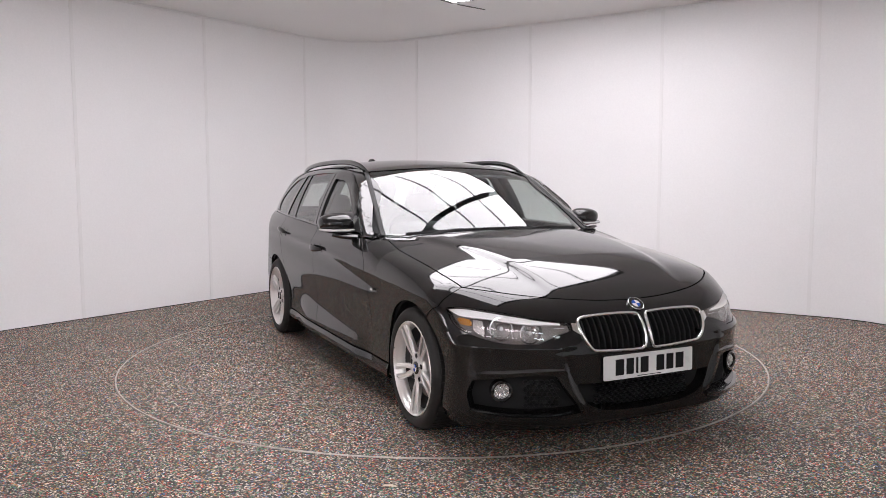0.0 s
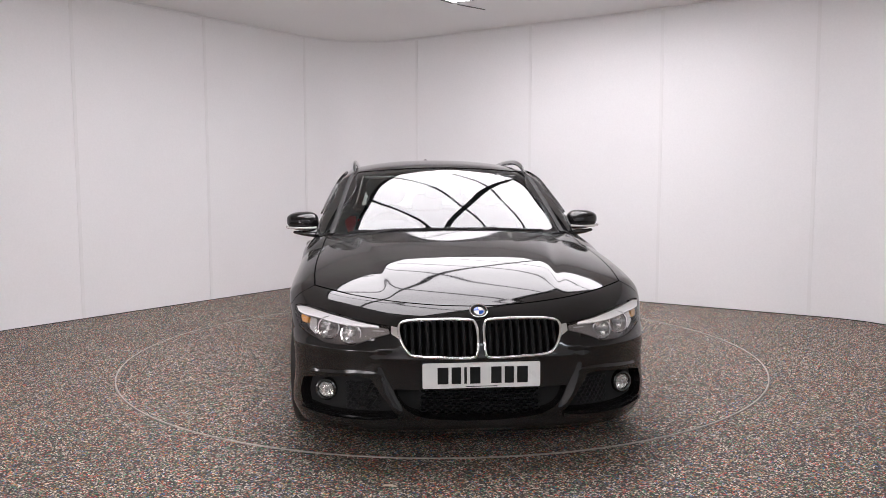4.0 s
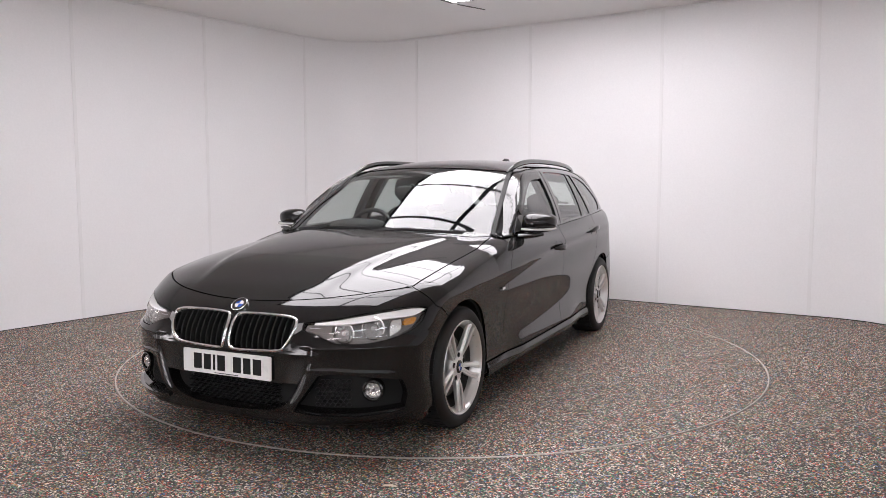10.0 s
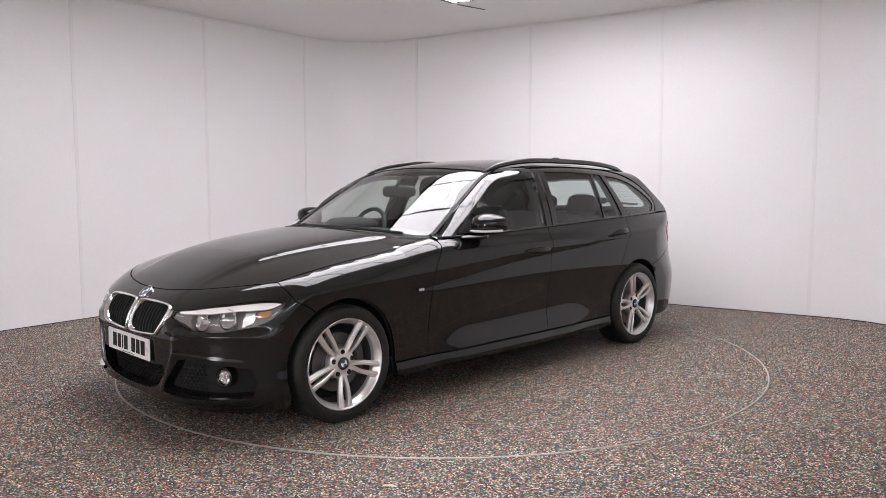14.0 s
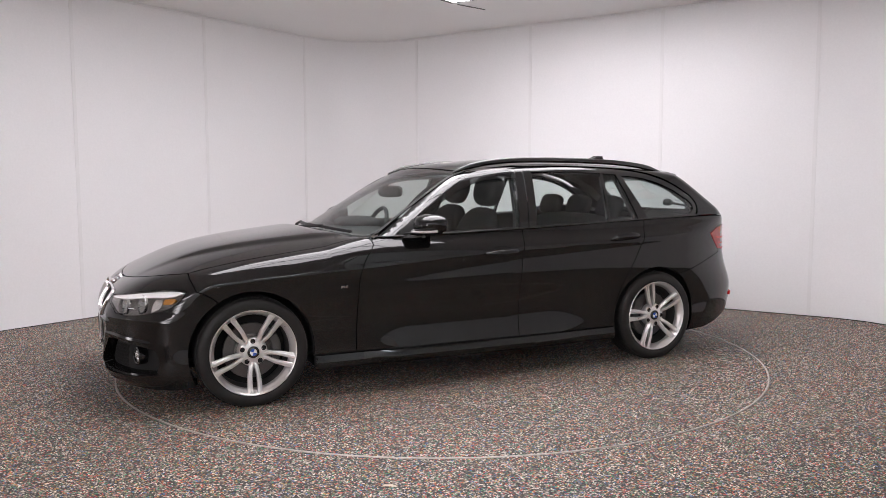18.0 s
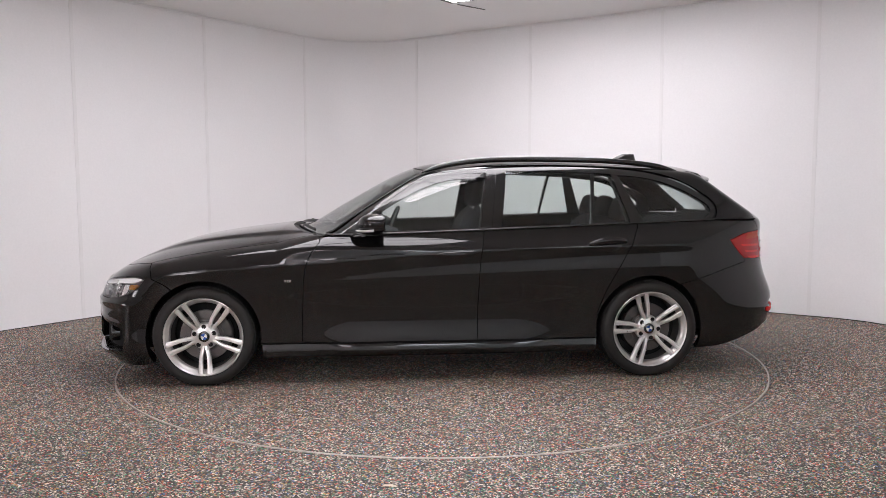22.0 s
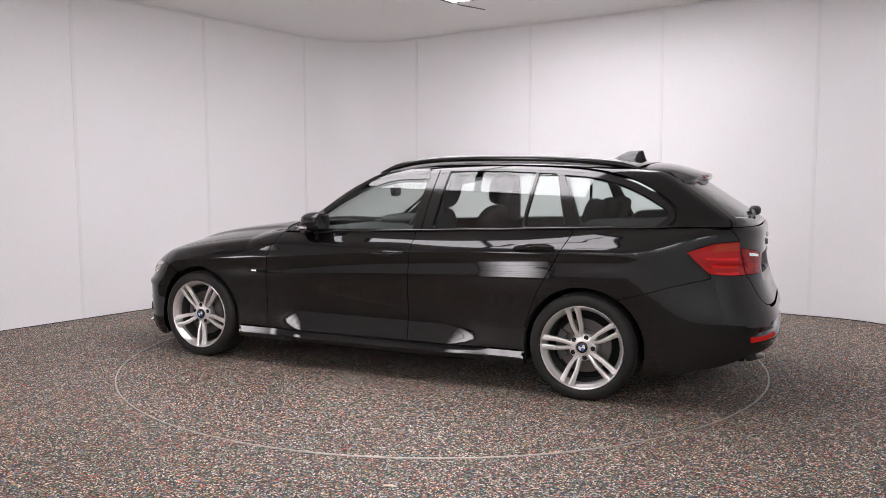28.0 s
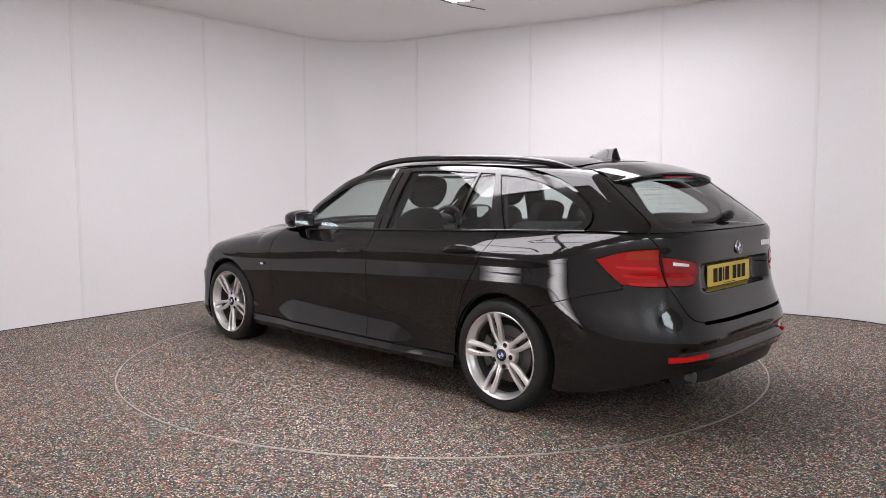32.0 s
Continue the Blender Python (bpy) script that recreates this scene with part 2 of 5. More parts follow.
def box(bm, lo, hi, m=None, bevel=0.0):
    """A box from corner to corner, moved by m, with rounded edges."""
    c, s = (Vector(lo) + Vector(hi)) / 2, Vector(hi) - Vector(lo)
    t = bmesh.new()
    bmesh.ops.create_cube(t, size=1)
    bmesh.ops.scale(t, vec=s, verts=t.verts)
    bmesh.ops.translate(t, vec=c, verts=t.verts)
    if bevel:
        bmesh.ops.bevel(t, geom=t.edges[:], offset=bevel, segments=2, affect="EDGES", profile=.6)
    if m is not None:
        bmesh.ops.transform(t, matrix=m, verts=t.verts)
    tmp = bpy.data.meshes.new("tmp")
    t.to_mesh(tmp)
    t.free()
    bm.from_mesh(tmp)
    bpy.data.meshes.remove(tmp)
    return bm


def lathe(profile, n=64, axis="y", m=None, smooth=True, cap=True):
    """Turns a profile of (radius, along) round an axis. Returns a bmesh."""
    bm = bmesh.new()
    rings = []
    for r, a in profile:
        ring = []
        for i in range(n):
            w = 2 * math.pi * i / n
            c, s = r * math.cos(w), r * math.sin(w)
            ring.append(bm.verts.new((c, a, s) if axis == "y" else (c, s, a) if axis == "z" else (a, c, s)))
        rings.append(ring)
    for a, b in zip(rings, rings[1:]):
        for i in range(n):
            bm.faces.new((a[i], a[(i + 1) % n], b[(i + 1) % n], b[i]))
    for ring, (r, _) in ((rings[0], profile[0]), (rings[-1], profile[-1])):
        if cap and 0 < r < .06:
            bm.faces.new(ring)
    bmesh.ops.remove_doubles(bm, verts=bm.verts, dist=1e-6)
    bmesh.ops.recalc_face_normals(bm, faces=bm.faces)
    if m is not None:
        bmesh.ops.transform(bm, matrix=m, verts=bm.verts)
    if smooth:
        soften(bm)
    return bm


def soften(bm, angle=38):
    for f in bm.faces:
        f.smooth = True
    for e in bm.edges:
        if len(e.link_faces) == 2 and e.calc_face_angle(0) > radians(angle):
            e.smooth = False
    return bm


def sweep(points, section, closed=False, up=(0, 0, 1), scales=None):
    """Carries a closed section (list of (side, up)) along points. Returns a bmesh."""
    p = [Vector(q) for q in points]
    bm, rings, n = bmesh.new(), [], len(p)
    for i in range(n):
        a, b = (p[i - 1], p[(i + 1) % n]) if closed else (p[max(i - 1, 0)], p[min(i + 1, n - 1)])
        t = (b - a).normalized()
        s = t.cross(Vector(up)).normalized()
        u = s.cross(t)
        k = scales[i] if scales else 1
        rings.append([bm.verts.new(p[i] + s * x * k + u * y * k) for x, y in section])
    m = len(section)
    for i in range(n if closed else n - 1):
        a, b = rings[i], rings[(i + 1) % n]
        for j in range(m):
            bm.faces.new((a[j], a[(j + 1) % m], b[(j + 1) % m], b[j]))
    if not closed:
        bm.faces.new(rings[0])
        bm.faces.new(rings[-1])
    bmesh.ops.recalc_face_normals(bm, faces=bm.faces)
    return soften(bm)


def ring_section(r, n=10, sx=1.0, sy=1.0):
    return [(r * sx * math.cos(2 * math.pi * i / n), r * sy * math.sin(2 * math.pi * i / n)) for i in range(n)]


def flipped(bm):
    """Mirrors a bmesh to the car's other side."""
    bmesh.ops.scale(bm, vec=(1, -1, 1), verts=bm.verts)
    bmesh.ops.reverse_faces(bm, faces=bm.faces)
    return bm


def extrude_outline(bm, outline, depth, m):
    """A flat prism with the given (x, y) outline, lifted by depth along z and moved by m."""
    lo = [bm.verts.new(m @ Vector((x, y, 0))) for x, y in outline]
    hi = [bm.verts.new(m @ Vector((x, y, depth))) for x, y in outline]
    n = len(outline)
    bm.faces.new(lo[::-1])
    bm.faces.new(hi)
    for i in range(n):
        bm.faces.new((lo[i], lo[(i + 1) % n], hi[(i + 1) % n], hi[i]))
    return bm


def round_rect(w, h, r, n=5):
    pts = []
    for cx, cy, a in ((w / 2 - r, h / 2 - r, 0), (-w / 2 + r, h / 2 - r, 90), (-w / 2 + r, -h / 2 + r, 180), (w / 2 - r, -h / 2 + r, 270)):
        for i in range(n + 1):
            q = radians(a + 90 * i / n)
            pts.append((cx + r * math.cos(q), cy + r * math.sin(q)))
    return pts


# ---- the room: boarded walls with rounded corners ----
def fillet(points, radii, step=.12):
    """A plan line with its corners rounded."""
    out = [Vector(points[0])]
    for i in range(1, len(points) - 1):
        a, b, c = (Vector(points[k]) for k in (i - 1, i, i + 1))
        r = radii[i]
        if r <= 0:
            out.append(b)
            continue
        u, v = (a - b).normalized(), (c - b).normalized()
        half = u.angle(v) / 2
        d = r / math.tan(half)
        centre = b + (u + v).normalized() * (r / math.sin(half))
        p, q = b + u * d, b + v * d
        n = max(6, int((math.pi - 2 * half) * r / step))
        a0 = math.atan2(p.y - centre.y, p.x - centre.x)
        a1 = math.atan2(q.y - centre.y, q.x - centre.x)
        turn = (a1 - a0 + math.pi) % (2 * math.pi) - math.pi
        out += [centre + Vector((math.cos(a0 + turn * k / n), math.sin(a0 + turn * k / n))) * r for k in range(n + 1)]
    return out + [Vector(points[-1])]


def slab_along(line, z0, z1, t0, t1):
    """A wall of thickness t0..t1 (to the right of the way) along a plan line."""
    bm, rings = bmesh.new(), []
    for i, p in enumerate(line):
        a, b = line[max(i - 1, 0)], line[min(i + 1, len(line) - 1)]
        d = (b - a).normalized()
        n = Vector((d.y, -d.x))
        rings.append([bm.verts.new((*(p + n * t), z)) for t, z in ((t0, z0), (t0, z1), (t1, z1), (t1, z0))])
    for a, b in zip(rings, rings[1:]):
        for j in range(4):
            bm.faces.new((a[j], a[(j + 1) % 4], b[(j + 1) % 4], b[j]))
    bm.faces.new(rings[0])
    bm.faces.new(rings[-1])
    bmesh.ops.recalc_face_normals(bm, faces=bm.faces)
    return soften(bm, 25)


def cut_line(line, s0, s1):
    """The stretch of a plan line between two lengths along it."""
    out, run = [], 0
    for a, b in zip(line, line[1:]):
        d = (b - a).length
        for s in (s0, s1):
            if run - 1e-9 <= s <= run + d + 1e-9:
                out.append((s, a + (b - a) * ((s - run) / d)))
        run += d
        if s0 < run < s1:
            out.append((run, b))
    out.sort(key=lambda q: q[0])
    keep = [out[0]]
    for q in out[1:]:
        if q[0] - keep[-1][0] > 1e-3:
            keep.append(q)
    return [q[1] for q in keep]


def near_on(line, x, y):
    """How far along a plan line the place nearest to (x, y) lies."""
    best, run = (9e9, 0), 0
    for a, b in zip(line, line[1:]):
        d = b - a
        k = min(1, max(0, (Vector((x, y)) - a).dot(d) / d.length_squared))
        best = min(best, ((a + d * k - Vector((x, y))).length, run + k * d.length))
        run += d.length
    return best[1]


CEILING = 2.96
plan = fillet([(-4.95, -.81), (-1.09, 4.34), (3.95, 1.05), (3.95, -3.3)], [0, .95, .98, 0], .05)
length = sum((b - a).length for a, b in zip(plan, plan[1:]))
seams = [near_on(plan, *q) for q in ((-4.14, .25), (-3.289, 1.385), (-2.454, 2.519), (-1.62, 3.64), (-.30, 3.82), (.984, 3.0), (2.177, 2.155), (3.382, 1.406), (3.95, .1), (3.95, -1.33), (3.95, -2.76))]
cuts = [0, *seams, length]
wall_north = tagged(new("wall_north"), "white boarded studio wall with rounded corners", "wall", kind="structure")
for a, b in zip(cuts, cuts[1:]):
    part("panel", slab_along(cut_line(plan, a + .002, b - .002), 0, CEILING, -.06, 0), M["wall"], wall_north)
part("backing", slab_along(plan, 0, CEILING + .1, -.16, -.064), M["wall"], wall_north)
for s in seams:
    part("joint_strip", slab_along(cut_line(plan, s - .016, s + .016), .005, CEILING, 0, .004), M["strip"], wall_north, "raised white joint strip")
tagged(part("trim_ceiling", slab_along(plan, CEILING - .022, CEILING, 0, .012), M["strip"], None), "thin white trim under the ceiling", "trim", kind="structure")
tagged(part("trim_floor", slab_along(plan, 0, .006, 0, .006), M["groove"], None), "dark joint along the foot of the wall", "trim", kind="structure")

hall = [Vector(p) for p in ((3.95, -3.3), (5.2, -3.5), (5.2, -8.2), (-6.2, -8.2), (-6.2, -1.2), (-4.95, -.81))]
for name, a, b in (("wall_east", 0, 2), ("wall_south", 2, 3), ("wall_west", 3, 5)):
    tagged(part(name, slab_along(hall[a:b + 1], 0, CEILING, -.15, 0), M["dark_wall"], None), "white plain wall behind the open side", "wall", kind="structure")

floor_bm = bmesh.new()
HOLE, OUT = 2.243, 2.246
inner = [floor_bm.verts.new((OUT * math.cos(2 * math.pi * i / 160), OUT * math.sin(2 * math.pi * i / 160), 0)) for i in range(160)]
outer = []
for i in range(160):
    c, s = math.cos(2 * math.pi * i / 160), math.sin(2 * math.pi * i / 160)
    k = min(7.0 / max(abs(c), 1e-6), 8.4 / max(abs(s), 1e-6))
    outer.append(floor_bm.verts.new((c * k, s * k, 0)))
for i in range(160):
    j = (i + 1) % 160
    floor_bm.faces.new((inner[i], outer[i], outer[j], inner[j]))
bmesh.ops.recalc_face_normals(floor_bm, faces=floor_bm.faces)
low = bmesh.ops.extrude_face_region(floor_bm, geom=floor_bm.faces[:])
bmesh.ops.translate(floor_bm, vec=(0, 0, -.06), verts=[v for v in low["geom"] if isinstance(v, bmesh.types.BMVert)])
bmesh.ops.recalc_face_normals(floor_bm, faces=floor_bm.faces)
tagged(part("floor", floor_bm, M["floor"], None), "speckled grey chip vinyl floor", "floor", kind="structure")

ceil_bm = box(bmesh.new(), (-7, -8.4, CEILING), (7, 6, CEILING + .08))
tagged(part("ceiling", ceil_bm, M["ceiling"], None), "plain off-white ceiling", "ceiling", kind="structure")

slot = box(bmesh.new(), (0, -.009, -.004), (.357, .009, 0), Matrix.Translation((.161, 2.021, CEILING)) @ Matrix.Rotation(math.atan2(.228, .275), 4, "Z"))
part("ceiling_slot", slot, M["bar"], bpy.data.objects["ceiling"], "thin dark slot")

# the luminous ceiling panels, square to the boarded walls
LONG, WIDE = Vector((-.599, -.80, 0)), Vector((.843, -.538, 0))
FAR = Vector((.105, 1.925, CEILING))
COLS, ROWS = (1.22, 1.22), (.61,) * 6
light = tagged(new("ceiling_light"), "large luminous ceiling panel light with dark bars", "ceiling light")
light.location = FAR
w0 = 0
for w in COLS:
    l0 = 0
    for l in ROWS:
        bm = bmesh.new()
        q = [WIDE * (w0 + .035) + LONG * (l0 + .019), WIDE * (w0 + w - .035) + LONG * (l0 + .019), WIDE * (w0 + w - .035) + LONG * (l0 + l - .019), WIDE * (w0 + .035) + LONG * (l0 + l - .019)]
        lo = [bm.verts.new(v + Vector((0, 0, -.012))) for v in q]
        hi = [bm.verts.new(v + Vector((0, 0, -.004))) for v in q]
        bm.faces.new(lo)
        bm.faces.new(hi)
        for i in range(4):
            bm.faces.new((lo[i], lo[(i + 1) % 4], hi[(i + 1) % 4], hi[i]))
        bmesh.ops.recalc_face_normals(bm, faces=bm.faces)
        part("diffuser", bm, M["glow"], light, "bright white diffuser")
        l0 += l
    w0 += w
bm = bmesh.new()
q = [LONG * -.03 + WIDE * -.03, WIDE * (sum(COLS) + .03) + LONG * -.03, WIDE * (sum(COLS) + .03) + LONG * (sum(ROWS) + .03), LONG * (sum(ROWS) + .03) + WIDE * -.03]
lo = [bm.verts.new(v + Vector((0, 0, -.006))) for v in q]
hi = [bm.verts.new(v) for v in q]
bm.faces.new(lo)
for i in range(4):
    bm.faces.new((lo[i], lo[(i + 1) % 4], hi[(i + 1) % 4], hi[i]))
part("frame", bm, M["bar"], light, "thin dark frame")

# two tall soft lights on stands, turned to the car
def studio_light(x, y):
    bank = tagged(new("studio_light"), "standing studio light with a stack of glowing diffusers", "studio light", "studio lights on stands")
    bank.matrix_world = Matrix.Translation((x, y, 0)) @ Matrix.Rotation(math.atan2(y, x) + math.pi / 2, 4, "Z")
    part("case", box(bmesh.new(), (-.45, -.10, .13), (.45, -.03, 1.18), bevel=.01), M["bar"], bank, "black lamp case")
    for k in range(4):
        part("diffuser", box(bmesh.new(), (-.42, -.03, .16 + k * .25), (.42, -.015, .16 + k * .25 + .225), bevel=.004), M["tube"], bank, "glowing white diffuser")
    for q in (-.22, .22):
        part("leg", box(bmesh.new(), (q - .02, -.30, 0), (q + .02, .12, .04), bevel=.005), M["bar"], bank)
        part("post", box(bmesh.new(), (q - .02, -.085, .04), (q + .02, -.045, .14), bevel=.004), M["bar"], bank)


studio_light(-2.35, -4.0)
studio_light(-5.55, -2.35)

# flat fill panels added out of view in the ceiling of the open side
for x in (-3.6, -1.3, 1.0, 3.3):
    fill_light = tagged(new("fill_ceiling_panel"), "added square fill light panel, out of view, with thin white rim", "ceiling light", "ceiling panels of the open side")
    fill_light.location = (x, -7.45, CEILING)
    part("rim", box(bmesh.new(), (-.62, -.62, -.012), (.62, .62, 0), bevel=.003), M["strip"], fill_light)
    part("diffuser", box(bmesh.new(), (-.58, -.58, -.018), (.58, .58, -.012)), M["fill_warm" if x < 0 else "fill_cool"], fill_light, "bright white diffuser")

# the turntable: a disc of the same vinyl with a worn steel edge
turntable = tagged(new("turntable"), "round vinyl-topped turntable with thin worn steel edge", "turntable")
part("disc", lathe([(0, 0), (.7, 0), (1.5, 0), (2.2335, 0), (2.2335, -.05)], 160, "z", smooth=False), M["floor"], turntable)
part("rim", lathe([(2.2335, -.05), (2.2335, .003), (2.2355, .004), (2.2405, .004), (2.2425, .003), (2.2425, -.05)], 200, "z"), M["edge"], turntable, "worn steel edge strip")


# a torn scrap on the floor outside the turntable
scrap = bmesh.new()
low = [(-.030, -.004), (-.012, -.012), (.010, -.009), (.030, -.013), (.026, .001), (.008, .010), (-.018, .006)]
extrude_outline(scrap, low, .0015, Matrix.Translation((-.22, -2.548, 0)) @ Matrix.Rotation(radians(-8), 4, "Z"))
tagged(part("paper_scrap", scrap, M["paper"], None), "small pale torn paper scrap on the floor", "scrap")


# ---- skins: outlines laid on the car's surface ----
def rom(pts, step=.02):
    """A smooth line through points, set at even short steps."""
    p = np.array(pts, float)
    if len(p) == 2:
        n = max(2, int(np.linalg.norm(p[1] - p[0]) / step) + 1)
        return p[0] + (p[1] - p[0]) * np.linspace(0, 1, n)[:, None]
    q = np.vstack([2 * p[0] - p[1], p, 2 * p[-1] - p[-2]])
    out = []
    for i in range(1, len(q) - 2):
        a, b, c, d = q[i - 1:i + 3]
        n = max(2, int(np.linalg.norm(c - b) / step) + 1)
        t = np.linspace(0, 1, n, endpoint=False)[:, None]
        out.append(.5 * (2 * b + (c - a) * t + (2 * a - 5 * b + 4 * c - d) * t ** 2 + (3 * b - a - 3 * c + d) * t ** 3))
    return np.vstack(out + [q[-2:-1]])


def arc(cx, cz, r, a0, a1):
    return [(cx + r * math.cos(radians(a)), cz + r * math.sin(radians(a))) for a in np.linspace(a0, a1, 15)]


def lay(view, pts, curved=True, step=.02):
    """A line seen from the side (x, z), above (x, y), the front or the rear (y, z), on the surface."""
    p = rom(pts, step) if curved else np.vstack([rom([a, b], step) for a, b in zip(pts, pts[1:])])
    a, b, o = p[:, 0], p[:, 1], np.zeros(len(p))
    if view == "s":
        return bisect(np.stack([a, o, b], 1), np.array([0, 1.0, 0]), 0, 1.3)
    if view == "t":
        return bisect(np.stack([a, b, o + .5], 1), np.array([0, 0, 1.0]), 0, 1.2)
    if view == "f":
        return bisect(np.stack([o - .3, a, b], 1), np.array([1.0, 0, 0]), 0, 1.6)
    return bisect(np.stack([o - 3.0, a, b], 1), np.array([-1.0, 0, 0]), 0, 1.4)


def loop(*lines):
    p = np.vstack(lines)
    keep = np.linalg.norm(p - np.roll(p, 1, 0), axis=1) > 2e-3
    return p[keep]


def mirrored(p):
    return (p * np.array([1, -1, 1]))[::-1]


AXES = dict(round=(0, .45), front=(-.25, 0), rear=(-2.9, 0))


def unroll(p, how):
    if how == "round":
        return np.stack([p[:, 0], np.arctan2(p[:, 1], p[:, 2] - .45) * .8], 1)
    x0 = AXES[how][0]
    s = 1 if how == "front" else -1
    return np.stack([np.arctan2(p[:, 1], s * (p[:, 0] - x0)) * .85, p[:, 2]], 1)


def wrap(q, how):
    """From the unrolled sheet back onto the surface."""
    o = np.zeros(len(q))
    if how == "round":
        a = q[:, 1] / .8
        return bisect(np.stack([q[:, 0], o, o + .45], 1), np.stack([o, np.sin(a), np.cos(a)], 1), .02, 1.7)
    a, s = q[:, 0] / .85, 1 if how == "front" else -1
    return bisect(np.stack([o + AXES[how][0], o, q[:, 1]], 1), np.stack([s * np.cos(a), np.sin(a), o], 1), .05, 1.7)


def inside(q, poly):
    x, y = q[:, 0][:, None], q[:, 1][:, None]
    a, b = poly, np.roll(poly, -1, 0)
    cross = ((a[:, 1] > y) != (b[:, 1] > y)) & (x < (b[:, 0] - a[:, 0]) * (y - a[:, 1]) / (b[:, 1] - a[:, 1] + 1e-12) + a[:, 0])
    return cross.sum(1) % 2 == 1


def away(q, poly):
    """Distance of points from an outline."""
    a, b = poly, np.roll(poly, -1, 0)
    d = b - a
    k = np.clip(((q[:, None] - a) * d).sum(2) / np.maximum((d * d).sum(1), 1e-12), 0, 1)
    return np.linalg.norm(q[:, None] - a - k[..., None] * d, axis=2).min(1)


def shrink(poly, by):
    """Draws an outline in a little, to leave a shut line."""
    area = (poly[:, 0] * np.roll(poly[:, 1], -1) - np.roll(poly[:, 0], -1) * poly[:, 1]).sum()
    t = np.roll(poly, -1, 0) - np.roll(poly, 1, 0)
    t /= np.maximum(np.linalg.norm(t, axis=1), 1e-9)[:, None]
    n = np.stack([-t[:, 1], t[:, 0]], 1) * np.sign(area)
    return poly + n * by


def skin(outline, holes=(), how="round", d=.035, off=0.0, fold=.014, gap=.0022, lift=None):
    """A sheet of the car's surface inside an outline, its edges folded in. Returns a mesh."""
    from mathutils.geometry import delaunay_2d_cdt
    rims = [shrink(unroll(outline, how), gap)] + [shrink(unroll(h, how), -gap) for h in holes]
    lo, hi = rims[0].min(0), rims[0].max(0)
    gx, gy = np.meshgrid(np.arange(lo[0], hi[0], d), np.arange(lo[1], hi[1], d * .866))
    gx[1::2] += d / 2
    g = np.stack([gx.ravel(), gy.ravel()], 1)
    g = g[inside(g, rims[0])]
    for r in rims:
        if len(g):
            g = g[away(g, r) > d * .45]
    for r in rims[1:]:
        if len(g):
            g = g[~inside(g, r)]
    pts, edges, run = [g], [], len(g)
    for r in rims:
        edges += [(run + i, run + (i + 1) % len(r)) for i in range(len(r))]
        pts.append(r)
        run += len(r)
    flat = np.vstack(pts)
    v, _, f, *_ = delaunay_2d_cdt([Vector(p) for p in flat], edges, [], 0, 1e-6)
    q = np.array([(p.x, p.y) for p in v])
    f = np.array([t for t in f if len(t) == 3])
    mid = q[f].mean(1)
    keep = inside(mid, rims[0])
    for r in rims[1:]:
        keep &= ~inside(mid, r)
    f = f[keep]
    p = wrap(q, how)
    n = slope(p)
    if lift is not None:
        e = 1e-3
        grow = np.stack([lift(p + k) - lift(p - k) for k in np.eye(3) * e], -1) / (2 * e)
        tilt = n - (grow - (grow * n).sum(1)[:, None] * n)
        p = p + n * lift(p)[:, None]
        n = tilt / np.linalg.norm(tilt, axis=1)[:, None]
    p = p + n * off
    face = np.cross(p[f[:, 1]] - p[f[:, 0]], p[f[:, 2]] - p[f[:, 0]])
    bad = (face * n[f].sum(1)).sum(1) < 0
    f[bad] = f[bad][:, ::-1]
    verts, faces, normals = [p], f.tolist(), [n]
    run = len(p)
    if fold:
        for k, r in enumerate(rims):
            edge = wrap(r, how)
            en = slope(edge)
            if lift is not None:
                edge = edge + en * lift(edge)[:, None]
            edge = edge + en * off
            t = np.roll(edge, -1, 0) - np.roll(edge, 1, 0)
            out = np.cross(t, en)
            out /= np.maximum(np.linalg.norm(out, axis=1), 1e-9)[:, None]
            area = (r[:, 0] * np.roll(r[:, 1], -1) - np.roll(r[:, 0], -1) * r[:, 1]).sum()
            mid_out = (out * (edge - edge.mean(0))).sum() < 0
            if mid_out != (k > 0):
                out = -out
            m = len(r)
            verts += [edge, edge - en * fold]
            normals += [out, out]
            quad = [(run + i, run + (i + 1) % m, run + m + (i + 1) % m, run + m + i) for i in range(m)]
            a, b, c = edge[0], edge[1 % m], edge[0] - en[0] * fold
            if np.dot(np.cross(b - a, c - a), out[0]) < 0:
                quad = [x[::-1] for x in quad]
            faces += quad
            run += 2 * m
    return mesh_of("skin", np.vstack(verts), faces, np.vstack(normals))


def other_side(me):
    """The mesh mirrored to the car's right."""
    v = np.array([w.co for w in me.vertices]) * np.array([1, -1, 1])
    n = np.zeros_like(v)
    for l, cn in zip(me.loops, me.corner_normals):
        n[l.vertex_index] = cn.vector
    return mesh_of(me.name, v, [tuple(reversed(p.vertices)) for p in me.polygons], n * np.array([1, -1, 1]))


def both(name, me, mat, parent, label=""):
    """The part on the left side and its mirror on the right."""
    right = other_side(me)
    return part(name, me, mat, parent, label), part(name, right, mat, parent, label)


# ---- the car ----
car = tagged(new("estate_car"), "glossy black estate car with silver alloy wheels and roof rails", "car")
R_ARCH, HUB_Z, REAR = .347, .306, -2.81
